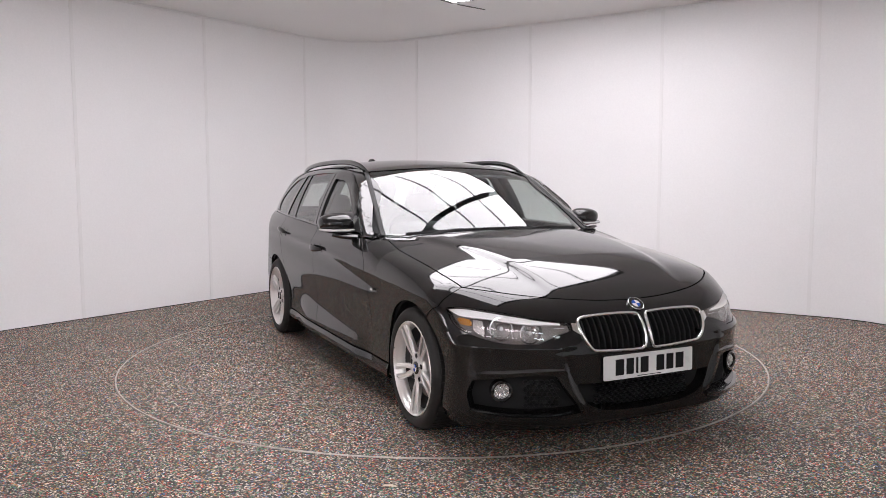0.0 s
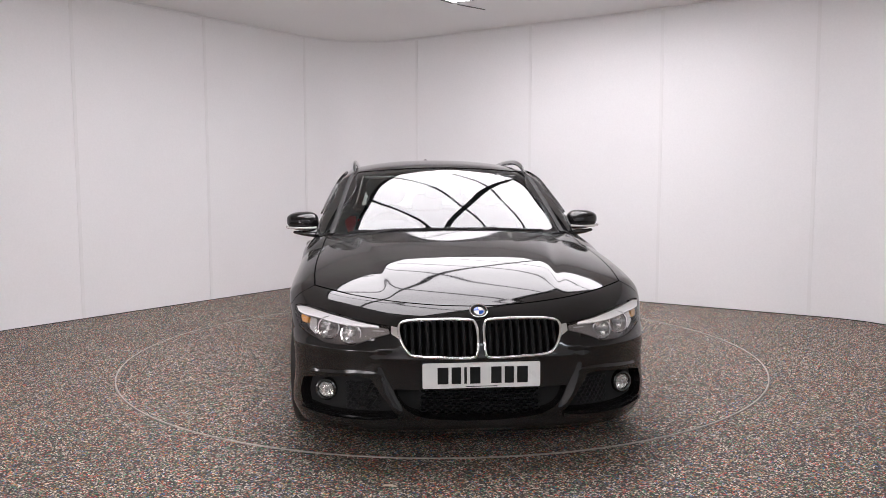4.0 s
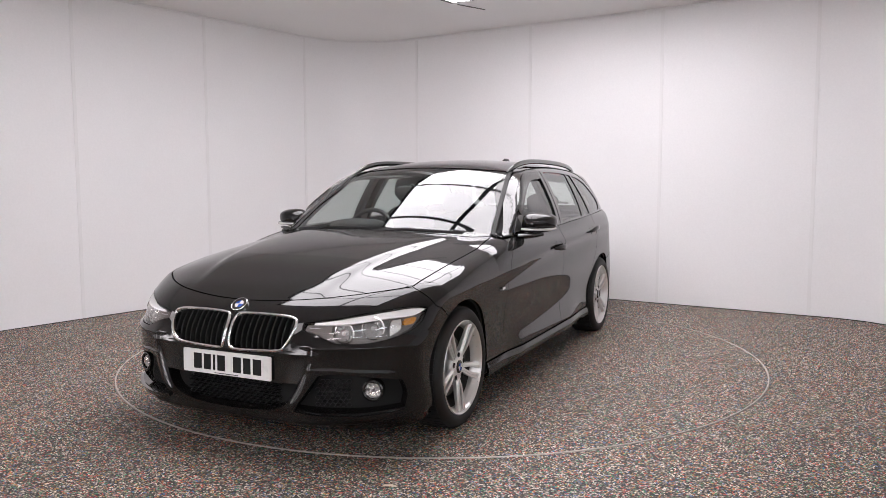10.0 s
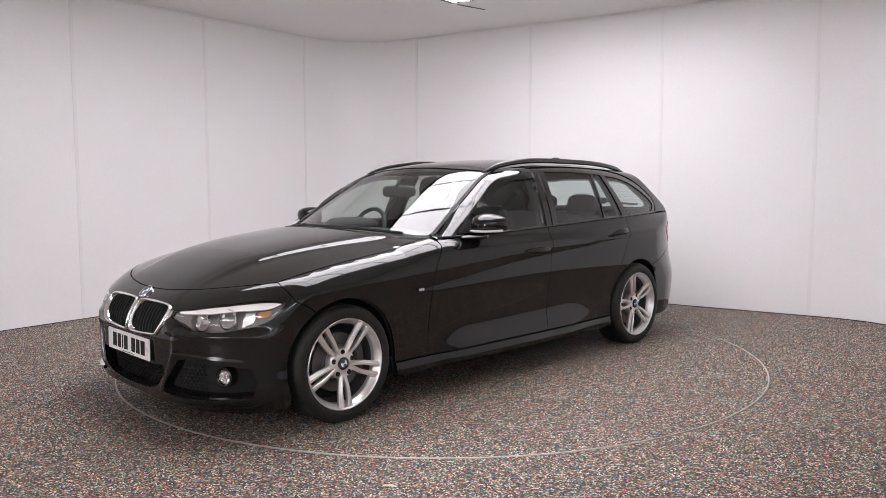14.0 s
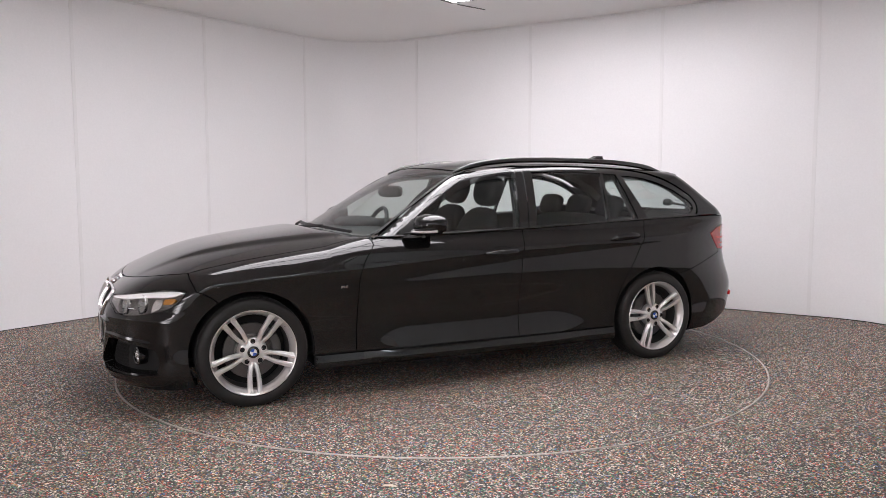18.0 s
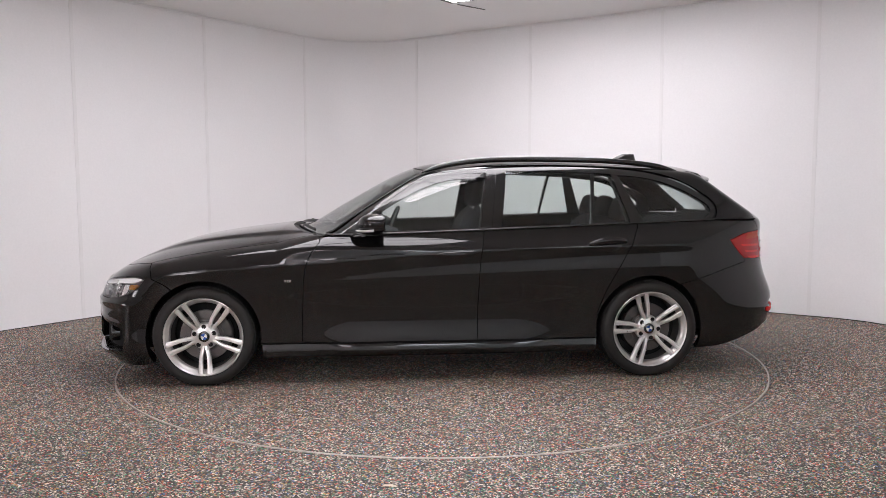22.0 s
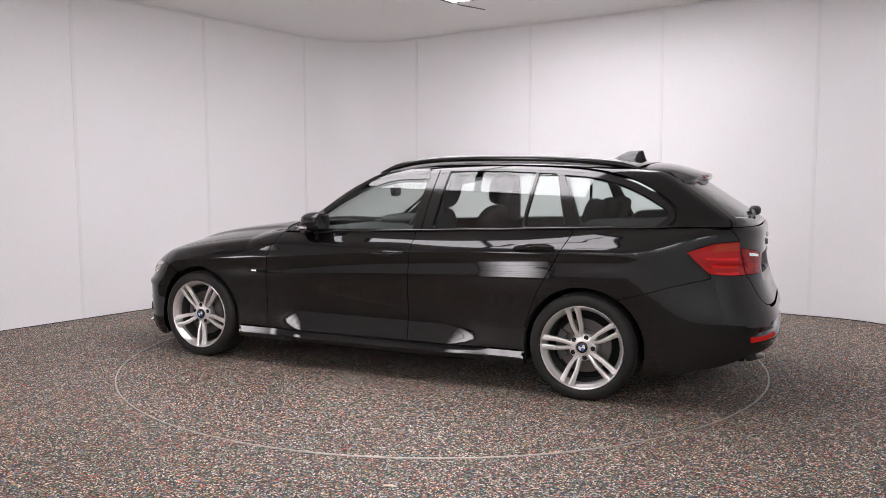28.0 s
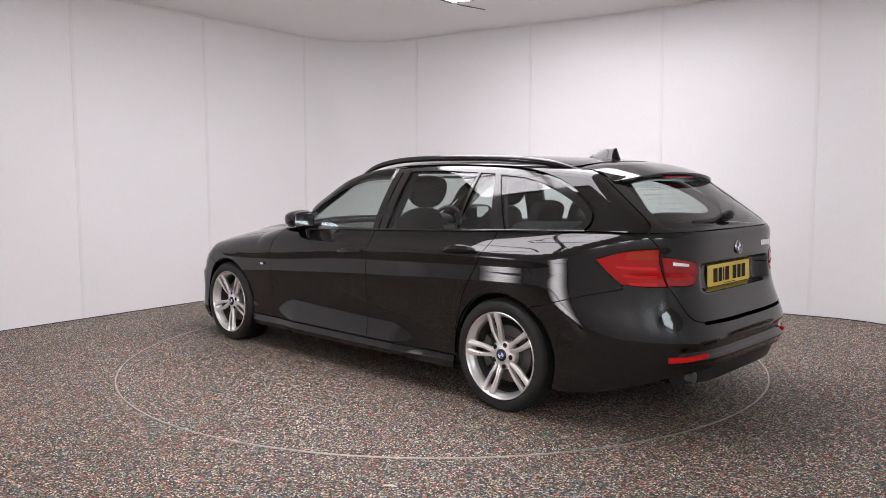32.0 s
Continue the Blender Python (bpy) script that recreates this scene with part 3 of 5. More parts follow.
# outlines in side view
fender_back = [(-.60, .258), (-.607, .50), (-.622, .70), (-.655, .80), (-.715, .885)]
door_split = [(-1.694, .258), (-1.698, .50), (-1.712, .75), (-1.738, .92)]
door_back = [(-2.462, .40), (-2.53, .58), (-2.63, .76), (-2.70, .89), (-2.735, .955)]
belt = [(-.715, .912), (-1.2, .927), (-1.738, .944), (-2.3, .964), (-2.735, .979), (-3.0, .985), (-3.36, .993)]
hood_front = [(.632, 0), (.618, .2), (.575, .40), (.50, .56), (.40, .685), (.325, .757)]
hood_side = [(.325, .757), (.10, .772), (-.2, .775), (-.5, .765), (-.70, .752)]
hood_back = [(-.70, .752), (-.60, .60), (-.53, .40), (-.495, .2), (-.485, 0)]
lamp_top = [(.30, .668), (.348, .677)]


def between(pts, x0, x1):
    s = spline(*zip(*pts))
    return [(x, float(s(x))) for x in np.linspace(x0, x1, 6)]


# bonnet
half = loop(lay("t", hood_front, step=.009), lay("t", hood_side), lay("t", hood_back))
bonnet = loop(half, mirrored(half))
part("bonnet", skin(bonnet, d=.011), M["paint"], car)

# front wings
wing = loop(lay("t", hood_side),
            lay("s", [(-.712, .905), (-.715, .885)]), lay("s", fender_back[::-1]),
            lay("s", [(-.60, .258), (-.349, .258)]),
            lay("s", [(-R_ARCH * math.cos(radians(a)), HUB_Z + R_ARCH * math.sin(radians(a))) for a in np.linspace(-8, 122, 22)]),
            lay("s", [(.215, .625), (.262, .652), (.300, .668)]),
            lay("s", [(.300, .668), (.31, .70), (.322, .728)]))
both("front_wing", skin(wing, d=.02), M["paint"], car)

# doors
front_door = loop(lay("s", fender_back), lay("s", between(belt, -.72, -1.736)), lay("s", door_split[::-1]), lay("s", [(-1.694, .258), (-.60, .258)]))
both("front_door", skin(front_door, d=.02), M["paint"], car)
rear_door = loop(lay("s", door_split), lay("s", between(belt, -1.742, -2.735)), lay("s", door_back[::-1]),
                 lay("s", [(REAR + R_ARCH * math.cos(radians(a)), HUB_Z + R_ARCH * math.sin(radians(a))) for a in (16, 8, 0, -8)]),
                 lay("s", [(-2.466, .258), (-1.694, .258)]))
both("rear_door", skin(rear_door, d=.02), M["paint"], car)

# rear quarter and its bumper seam
quarter_seam = [(-3.003, .594), (-3.075, .612), (-3.2, .648), (-3.33, .685), (-3.49, .722)]
lamp_tip, lamp_low = [(.812, .868), (.79, .803), (.763, .745)], [(.763, .745), (.695, .736), (.627, .737)]
lamp_high = [(.812, .868), (.747, .911), (.655, .924)]
quarter = loop(lay("s", door_back), lay("s", between(belt, -2.737, -3.36)),
               lay("s", [(-3.36, .993), (-3.45, .992), (-3.575, .990)]),
               lay("r", [(.690, .985), (.672, .955), (.656, .926)]), lay("r", lamp_high[::-1]), lay("r", lamp_tip),
               lay("s", quarter_seam[::-1]),
               lay("s", [(REAR + R_ARCH * math.cos(radians(a)), HUB_Z + R_ARCH * math.sin(radians(a))) for a in np.linspace(123, 18, 22)]))
both("rear_wing", skin(quarter, d=.02), M["paint"], car)

# sills
sill = loop(lay("s", [(-.352, .252), (-2.462, .252)]), lay("s", [(-2.462, .252), (-2.46, .165)]), lay("s", [(-2.46, .165), (-.36, .165)]), lay("s", [(-.36, .165), (-.352, .252)]))
both("side_skirt", skin(sill, lift=lambda p: .024 * np.clip((p[:, 2] - .165) / .022, 0, 1) * np.clip((.256 - p[:, 2]) / .078, 0, 1)), M["paint"], car)

# side window frames and glass
win_front = loop(lay("s", [(-.90, .945), (-1.04, 1.058), (-1.20, 1.175), (-1.36, 1.255), (-1.53, 1.302), (-1.765, 1.318)]), lay("s", [(-1.765, 1.318), (-1.715, .962)]), lay("s", [(-1.715, .962), (-.90, .945)]))
win_rear = loop(lay("s", [(-1.908, 1.316), (-2.2, 1.316), (-2.465, 1.305)]), lay("s", [(-2.465, 1.305), (-2.425, .985)]), lay("s", [(-2.425, .985), (-1.855, .968)]), lay("s", [(-1.855, .968), (-1.908, 1.316)]))
win_vent = loop(lay("s", [(-2.490, 1.303), (-2.598, 1.297)]), lay("s", [(-2.598, 1.297), (-2.69, .993)]), lay("s", [(-2.69, .993), (-2.445, .986)]), lay("s", [(-2.445, .986), (-2.490, 1.303)]))
win_quarter = loop(lay("s", [(-2.645, 1.290), (-2.82, 1.272), (-2.97, 1.235), (-3.10, 1.180), (-3.205, 1.12)]), lay("s", [(-3.205, 1.12), (-3.245, 1.085), (-3.248, 1.048), (-3.19, 1.008)]), lay("s", [(-3.19, 1.008), (-2.78, .996)]), lay("s", [(-2.78, .996), (-2.645, 1.290)]))
frame_loop = loop(lay("s", [(-.775, .922), (-.845, .965), (-.99, 1.073), (-1.165, 1.197), (-1.33, 1.280), (-1.51, 1.331), (-1.75, 1.347), (-2.2, 1.350), (-2.6, 1.336), (-2.85, 1.308), (-3.02, 1.262), (-3.14, 1.208), (-3.245, 1.138)]),
                  lay("s", [(-3.245, 1.138), (-3.284, 1.095), (-3.288, 1.042), (-3.25, .998)]),
                  lay("s", [(-3.25, .998), (-2.735, .983), (-2.3, .968), (-1.738, .948), (-1.2, .931), (-.775, .918)]))
both("window_frame", skin(frame_loop, [win_front, win_rear, win_vent, win_quarter], d=.03, fold=.03), M["gloss"], car, "gloss black window frame")
for name, w, mt in (("front_window", win_front, "window"), ("rear_window", win_rear, "privacy"), ("vent_window", win_vent, "privacy"), ("quarter_window", win_quarter, "privacy")):
    both(name, skin(w, off=-.006, fold=0, gap=-.004, d=.03), M[mt], car)

# windscreen, roof, pillars
ws_low = [(-.505, 0), (-.525, .2), (-.572, .4), (-.645, .58), (-.735, .722)]
ws_side = [(-.735, .722), (-.965, .677), (-1.195, .632), (-1.425, .585)]
ws_top = [(-1.42, .585), (-1.37, .45), (-1.335, .25), (-1.325, 0)]
half = loop(lay("t", ws_low), lay("t", ws_side), lay("t", ws_top))
part("windscreen", skin(loop(half, mirrored(half)), off=-.004, fold=0, d=.025, gap=0), M["screen"], car, "clear windscreen")
roof_side = [(-1.43, .578), (-1.7, .575), (-2.2, .575), (-2.7, .563), (-3.05, .545)]
half = loop(lay("t", [(-1.332, 0), (-1.342, .25), (-1.378, .45), (-1.43, .578)]), lay("t", roof_side), lay("t", [(-3.05, .545), (-3.085, .3), (-3.09, 0)]))
part("roof", skin(loop(half, mirrored(half)), d=.03), M["paint"], car)
pillar = loop(lay("s", [(-.770, .928), (-.735, .918)]), lay("t", [(-.725, .79), (-.735, .755), (-.745, .728)]), lay("t", [(-.745, .728), (-.97, .683), (-1.20, .638), (-1.432, .590)]), lay("t", [(-1.436, .584), (-1.7, .581), (-2.2, .581), (-2.7, .569), (-3.05, .551)]),
              lay("t", [(-3.05, .551), (-3.15, .560), (-3.25, .58)]), lay("r", [(.585, 1.262), (.615, 1.16), (.645, 1.06), (.682, 1.000)]), lay("s", [(-3.56, 1.000), (-3.40, 1.001), (-3.262, 1.000)]),
              lay("s", [(-3.285, 1.015), (-3.299, 1.045), (-3.295, 1.100), (-3.256, 1.144)]),
              lay("s", [(-3.250, 1.149), (-3.14, 1.219), (-3.02, 1.274), (-2.85, 1.318), (-2.6, 1.345), (-2.2, 1.359), (-1.75, 1.356), (-1.51, 1.340), (-1.33, 1.289), (-1.162, 1.206), (-.985, 1.081), (-.84, .973), (-.770, .928)]))
both("roof_side", skin(pillar, d=.009), M["paint"], car)

# ---- nose ----
def f_loop(*lines):
    return loop(*[lay("f", l, step=.012) for l in lines])


grille_l = f_loop([(.014, .560), (.016, .60), (.026, .628), (.06, .636), (.16, .639), (.28, .637), (.342, .630), (.362, .612), (.360, .58), (.345, .54), (.322, .507), (.295, .493), (.20, .486), (.08, .481), (.032, .484), (.018, .505), (.014, .560)])[:-1]
lamp_l = f_loop([(0.402, .615), (0.540, .635), (0.613, .651), (0.724, .668), (0.800, .675), (0.848, .666)], [(0.848, .666), (0.841, .61), (0.803, .567), (0.689, .533), (0.560, .533)], [(0.560, .533), (0.475, .568), (0.404, .586)], [(0.404, .586), (0.402, .615)])
fog_l = f_loop([(0.488, .385), (0.560, .392), (0.697, .374), (0.799, .352)], [(0.799, .352), (0.815, .29), (0.806, .228)], [(0.806, .228), (0.685, .217), (0.500, .217), (0.376, .226)], [(0.376, .226), (0.430, .30), (0.488, .385)])
intake_half = loop(lay("f", [(0, .336), (.20, .337), (.386, .342)]), lay("f", [(.386, .342), (.362, .29), (.318, .242), (.237, .212), (.10, .200), (0, .198)]))
intake = loop(intake_half, mirrored(intake_half))
chin = [(.30, .150), (.36, .128), (.44, .122)]
bumper_half = loop(lay("t", hood_front), lay("s", [(.322, .728), (.31, .70), (.300, .668)]), lay("s", [(.300, .668), (.262, .652), (.215, .625)]),
                   lay("s", [(R_ARCH * math.cos(radians(a)), HUB_Z + R_ARCH * math.sin(radians(a))) for a in np.linspace(57, -27, 16)]),
                   lay("s", chin), lay("f", [(.735, .118), (.60, .118), (.4, .118), (.2, .118), (0, .118)]))
bumper = loop(bumper_half, mirrored(bumper_half))


crest = spline([.150, .175, .20, .24, .29, .34, .40, .47, .54], [.17, .265, .320, .368, .402, .426, .446, .462, .470])


def nose_relief(p):
    """The raised blades beside the intake, the ledge under the plate, the splitter lip."""
    y, z = np.abs(p[:, 1]), p[:, 2]
    u = (y - crest(z)) / np.sqrt(1 + ((crest(z + .004) - crest(z - .004)) / .008) ** 2)
    blade = .015 * np.where(u > 0, np.exp(-(u / .045) ** 1.5), np.exp(-(u / .017) ** 2)) * np.clip((.53 - z) / .12, 0, 1) * np.clip((z - .20) / .06, 0, 1)
    lip = .016 * np.exp(-((z - .168) / .022) ** 2) * np.clip((.60 - y) / .1, 0, 1)
    ledge = .010 * np.exp(-((z - .478) / .016) ** 2) * np.clip((.62 - y) / .15, 0, 1)
    line = .512 + .10 * np.clip(.52 - y, 0, 1) ** 1.2
    brow = .010 * np.clip(1 - np.abs(z - line) / .040, 0, 1) ** 1.5 * np.clip((y - .36) / .1, 0, 1) * np.clip((.84 - y) / .06, 0, 1)
    flange = .004 * np.exp(-((z - .408 + .10 * np.clip(y - .56, 0, 1)) / .010) ** 2) * np.clip((y - .44) / .06, 0, 1) * np.clip((.80 - y) / .06, 0, 1)
    return blade + lip + ledge * .6 + brow + flange


front_bumper = part("front_bumper", skin(bumper, [grille_l, mirrored(grille_l), lamp_l, mirrored(lamp_l), fog_l, mirrored(fog_l), intake], how="front", d=.0095, fold=.060, lift=nose_relief), M["paint"], car)


def grille(side):
    """One half of the double grille: chrome surround, dark mesh behind, upright slats."""
    base = skin(grille_l, how="front", off=-.065, fold=0, gap=-.02, d=.05)
    if side < 0:
        base = other_side(base)
    g = part("grille", base, M["under"], car, "dark grille with upright slats")
    line = grille_l + slope(grille_l) * .004
    if side < 0:
        line = mirrored(line)
    bm = bmesh.new()
    n = slope(line)
    rings = []
    for p, k, t in zip(line, n, np.roll(line, -1, 0) - np.roll(line, 1, 0)):
        out = np.cross(t, k)
        out /= np.linalg.norm(out)
        c = line.mean(0)
        if np.dot(out, p - c) < 0:
            out = -out
        rings.append([bm.verts.new(p + out * a + k * b) for a, b in ((-.0065, -.03), (-.0065, .002), (-.003, .008), (.003, .008), (.007, .003), (.008, -.006))])
    for a, b in zip(rings, rings[1:] + rings[:1]):
        for j in range(5):
            bm.faces.new((a[j], a[j + 1], b[j + 1], b[j]))
    bmesh.ops.recalc_face_normals(bm, faces=bm.faces)
    part("surround", soften(bm, 60), M["chrome"], g, "chrome surround")
    low, high = spline([.014, .05, .2, .3, .34, .37], [.52, .483, .487, .496, .53, .60]), spline([.014, .05, .2, .3, .34, .37], [.60, .634, .639, .637, .631, .61])
    for i in range(10):
        y = .042 + i * .0325
        z0, z1 = float(low(y)) + .004, float(high(y)) - .004
        if y > .325:
            z0 = .535
        a = lay("f", [(y, z0), (y, z1)], step=.03)
        bm = bmesh.new()
        rows = [[bm.verts.new((p[0] - dx, side * (p[1] + dy), p[2])) for dy, dx in ((-.0085, .055), (-.0085, .020), (-.004, .010), (.004, .010), (.0085, .020), (.0085, .055))] for p in a]
        for r, s in zip(rows, rows[1:]):
            for j in range(5):
                bm.faces.new((r[j], r[j + 1], s[j + 1], s[j]))
        bmesh.ops.recalc_face_normals(bm, faces=bm.faces)
        part("slat", soften(bm, 50), M["ink"], g)
    return g


grille(1)
grille(-1)
wedge = f_loop([(.366, .612), (.396, .617)], [(.396, .617), (.398, .585)], [(.398, .585), (.352, .556)], [(.352, .556), (.366, .612)])
both("chrome_wedge", skin(wedge, how="front", off=.003, d=.03, gap=.001), M["chrome"], car, "chrome link between grille and lamp")


def on_front(y, z, off=0.0):
    p = lay("f", [(y, z), (y, z + .001)])[:1]
    n = slope(p)[0]
    return Vector(p[0] + n * off), Vector(n)


def facing(p, n, roll=0.0):
    """A pose at p whose z looks along n, its y as upright as can be."""
    z = Vector(n).normalized()
    x = Vector((0, 0, 1)).cross(z).normalized()
    y = z.cross(x)
    m = Matrix((x, y, z)).transposed().to_4x4()
    return Matrix.Translation(p) @ m @ Matrix.Rotation(roll, 4, "Z")


def roundel(parent, p, n, r):
    """Enamel badge: chrome rim, black ring, quartered blue and white disc."""
    m = facing(p, n)
    b = part("badge", lathe([(r, -.012), (r, .004), (r * .96, .006), (r * .92, .005), (r * .92, .003)], 40, "z", m), M["chrome"], parent, "round enamel badge")
    part("ring", lathe([(r * .93, .003), (r * .58, .0045), (r * .56, .004)], 40, "z", m), M["gloss"], b)
    for q in range(4):
        bm = bmesh.new()
        c = bm.verts.new((0, 0, .0055))
        rim = [bm.verts.new((r * .57 * math.cos(radians(q * 90 + a)), r * .57 * math.sin(radians(q * 90 + a)), .004)) for a in range(0, 91, 15)]
        for i in range(6):
            bm.faces.new((c, rim[i], rim[i + 1]))
        bmesh.ops.transform(bm, matrix=m, verts=bm.verts)
        part("quarter", bm, M["white"] if q % 2 == 0 else M["blue"], b)
    return b


p, n = on_front(0, .667, .006)
roundel(car, p, n, .041)


def bowl(r, depth, m, n=64):
    """A squarish reflector bowl with upright flutes."""
    bm = lathe([(r, 0), (r * .99, -.25 * depth), (r * .88, -.58 * depth), (r * .58, -.86 * depth), (r * .2, -depth), (.0, -depth)], n, "z", None, cap=False)
    for v in bm.verts:
        a, k = math.atan2(v.co.y, v.co.x), math.hypot(v.co.x, v.co.y) / r
        v.co.z += .0035 * k * math.cos(v.co.x / r * 14)
        v.co.x, v.co.y = v.co.x * (1 - .09 * math.cos(4 * a)), v.co.y * (1 - .09 * math.cos(4 * a))
    bmesh.ops.transform(bm, matrix=m, verts=bm.verts)
    return soften(bm, 24)


brow_foot = spline([.45, .54, .63, .724, .794, .841], [.609, .611, .617, .630, .634, .645])


def headlamp(side):
    """Grey housing with two reflectors, a brow whitened for reflected light, an amber corner, under a clear lens."""
    keep = (lambda me: me) if side > 0 else other_side
    h = part("headlamp", keep(skin(lamp_l, how="front", off=-.05, fold=0, gap=-.012, d=.03)), M["lamp_inside"], car, "clear headlamp with twin reflectors")
    part("lens", keep(skin(lamp_l, how="front", off=.001, fold=.01, gap=.001, d=.02)), M["clear"], h, "clear lens").visible_shadow = False
    # white strip on the lens top also paints the ceiling light mirrored there
    brow = f_loop([(0.450, .616), (0.540, .630), (0.613, .645), (0.724, .662), (0.800, .670), (0.843, .661)], [(0.843, .661), (0.823, .641), (0.794, .634), (0.724, .630), (0.630, .617), (0.540, .611), (0.450, .609)])
    part("brow", keep(skin(brow, how="front", off=.0035, fold=.012, gap=0, d=.012, lift=lambda p: -.010 * np.clip((p[:, 2] - brow_foot(np.abs(p[:, 1]))) / .030, 0, 1))), M["brow"], h, "pale light strip along the top, whitened for the ceiling's reflection")
    dark = f_loop([(.41, .610), (.47, .617), (.53, .622)], [(.53, .622), (.535, .575), (.56, .54)], [(.56, .54), (.475, .572), (.41, .588)], [(.41, .588), (.41, .610)])
    part("blank", keep(skin(dark, how="front", off=-.012, fold=.04, gap=0, d=.03)), M["lamp_inside"], h, "matt grey inner panel")
    bm = bmesh.new()
    q, nn = on_front(.455, .599, -.008)
    box(bm, (-.025, -.002, 0), (.025, .002, .002), facing(q, nn))
    part("marker", bm if side > 0 else flipped(bm), M["white"], h)
    for y, z, r, dep in ((.585, .579, .043, .036), (.692, .597, .048, .042)):
        q, nn = on_front(y, z, -.022)
        m = facing(q, (nn + Vector((1.4, .1, 0))).normalized())
        b = bowl(r, dep, m)
        ref = part("reflector", b if side > 0 else flipped(b), M["silver"], h, "silvered reflector bowl")
        t = lathe([(r * 1.12, -.01), (r * 1.12, .004), (r * 1.0, .005), (r * .98, -.004)], 36, "z", m, cap=False)
        part("ring", t if side > 0 else flipped(t), M["chrome"], ref)
        t = lathe([(.0, .012), (.009, .01), (.011, 0), (.011, -dep)], 18, "z", m)
        part("bulb", t if side > 0 else flipped(t), M["satin_metal"], ref)
    am = f_loop([(0.789, .627), (0.823, .633), (0.828, .618), (0.821, .602)], [(0.821, .602), (0.794, .600), (0.789, .627)])
    part("indicator", keep(skin(am, how="front", off=-.014, fold=.02, gap=0, d=.02)), M["amber"], h, "amber indicator")
    sidel = f_loop([(0.750, .626), (0.780, .630)], [(0.780, .630), (0.785, .58), (0.753, .556)], [(0.753, .556), (0.750, .59), (0.750, .626)])
    part("side_reflector", keep(skin(sidel, how="front", off=-.018, fold=.02, gap=0, d=.02)), M["silver"], h)
    return h


headlamp(1)
headlamp(-1)


def fog(side):
    keep = (lambda me: me) if side > 0 else other_side
    pocket = part("fog_pocket", keep(skin(fog_l, how="front", off=-.05, fold=0, gap=-.012, d=.03)), M["under"], car, "black fog lamp pocket")
    cells = bmesh.new()
    for i in range(7):
        for j in range(7):
            y, z = .47 + i * .024 + (j % 2) * .012, .240 + j * .019
            if .43 + (z - .226) * .4 < y < .625:
                q, nn = on_front(y, z, -.046)
                m = facing(q, nn)
                a = [cells.verts.new(m @ Vector((.0135 * math.cos(w), .011 * math.sin(w), 0))) for w in np.arange(6) * math.pi / 3]
                b = [cells.verts.new(m @ Vector((.0105 * math.cos(w), .0083 * math.sin(w), .006))) for w in np.arange(6) * math.pi / 3]
                for k in range(6):
                    cells.faces.new((a[k], a[(k + 1) % 6], b[(k + 1) % 6], b[k]))
    part("mesh_insert", cells if side > 0 else flipped(cells), M["rubber"], pocket)
    q, nn = on_front(.706, .312, -.022)
    m = facing(q, (nn + Vector((1.3, 0, 0))).normalized())
    lamp = part("fog_lamp", (lambda b: b if side > 0 else flipped(b))(lathe([(.050, -.04), (.050, .006), (.043, .010), (.037, .006), (.036, -.004)], 36, "z", m, cap=False)), M["gloss"], pocket, "round fog lamp")
    b = bowl(.037, .020, m)
    part("reflector", b if side > 0 else flipped(b), M["silver"], lamp)
    t = lathe([(.0, .004), (.008, .002), (.009, -.006), (.009, -.018)], 18, "z", m)
    part("bulb_shield", t if side > 0 else flipped(t), M["lamp_inside"], lamp)
    b = lathe([(.0, .012), (.018, .010), (.031, .005), (.036, -.002)], 32, "z", m, cap=False)
    part("lens", b if side > 0 else flipped(b), M["clear"], lamp).visible_shadow = False
    blade = f_loop([(0.372, .222), (0.500, .210), (0.685, .209), (0.805, .220)], [(0.805, .220), (0.685, .190), (0.500, .189), (0.372, .205)])
    part("blade", keep(skin(blade, how="front", off=.018, fold=.03, gap=0, d=.02)), M["gloss"], pocket, "gloss black blade under the fog lamp")


fog(1)
fog(-1)

grid = part("lower_grille", skin(intake, how="front", off=-.06, fold=0, gap=-.02, d=.05), M["under"], car, "black honeycomb lower grille")
cells = bmesh.new()
for j in range(8):
    for i in range(-9, 10):
        y, z = i * .034 + (j % 2) * .017, .214 + j * .0165
        lim = float(np.interp(z, [.20, .21, .24, .29, .34], [.10, .22, .30, .35, .375]))
        if abs(y) > min(lim, .262):
            continue
        q, nn = on_front(abs(y) + 1e-4, z, -.04)
        q.y = y
        m = facing(q, (1, 0, 0))
        a = [cells.verts.new(m @ Vector((u, w, 0))) for u, w in ((.019, 0), (.011, .0085), (-.011, .0085), (-.019, 0), (-.011, -.0085), (.011, -.0085))]
        b = [cells.verts.new(m @ Vector((u * .84, w * .74, .004))) for u, w in ((.019, 0), (.011, .0085), (-.011, .0085), (-.019, 0), (-.011, -.0085), (.011, -.0085))]
        c = [cells.verts.new(v.co - Vector((.02, 0, 0))) for v in b]
        for k in range(6):
            cells.faces.new((a[k], a[(k + 1) % 6], b[(k + 1) % 6], b[k]))
            cells.faces.new((b[k], b[(k + 1) % 6], c[(k + 1) % 6], c[k]))
part("honeycomb", cells, M["satin"], grid)


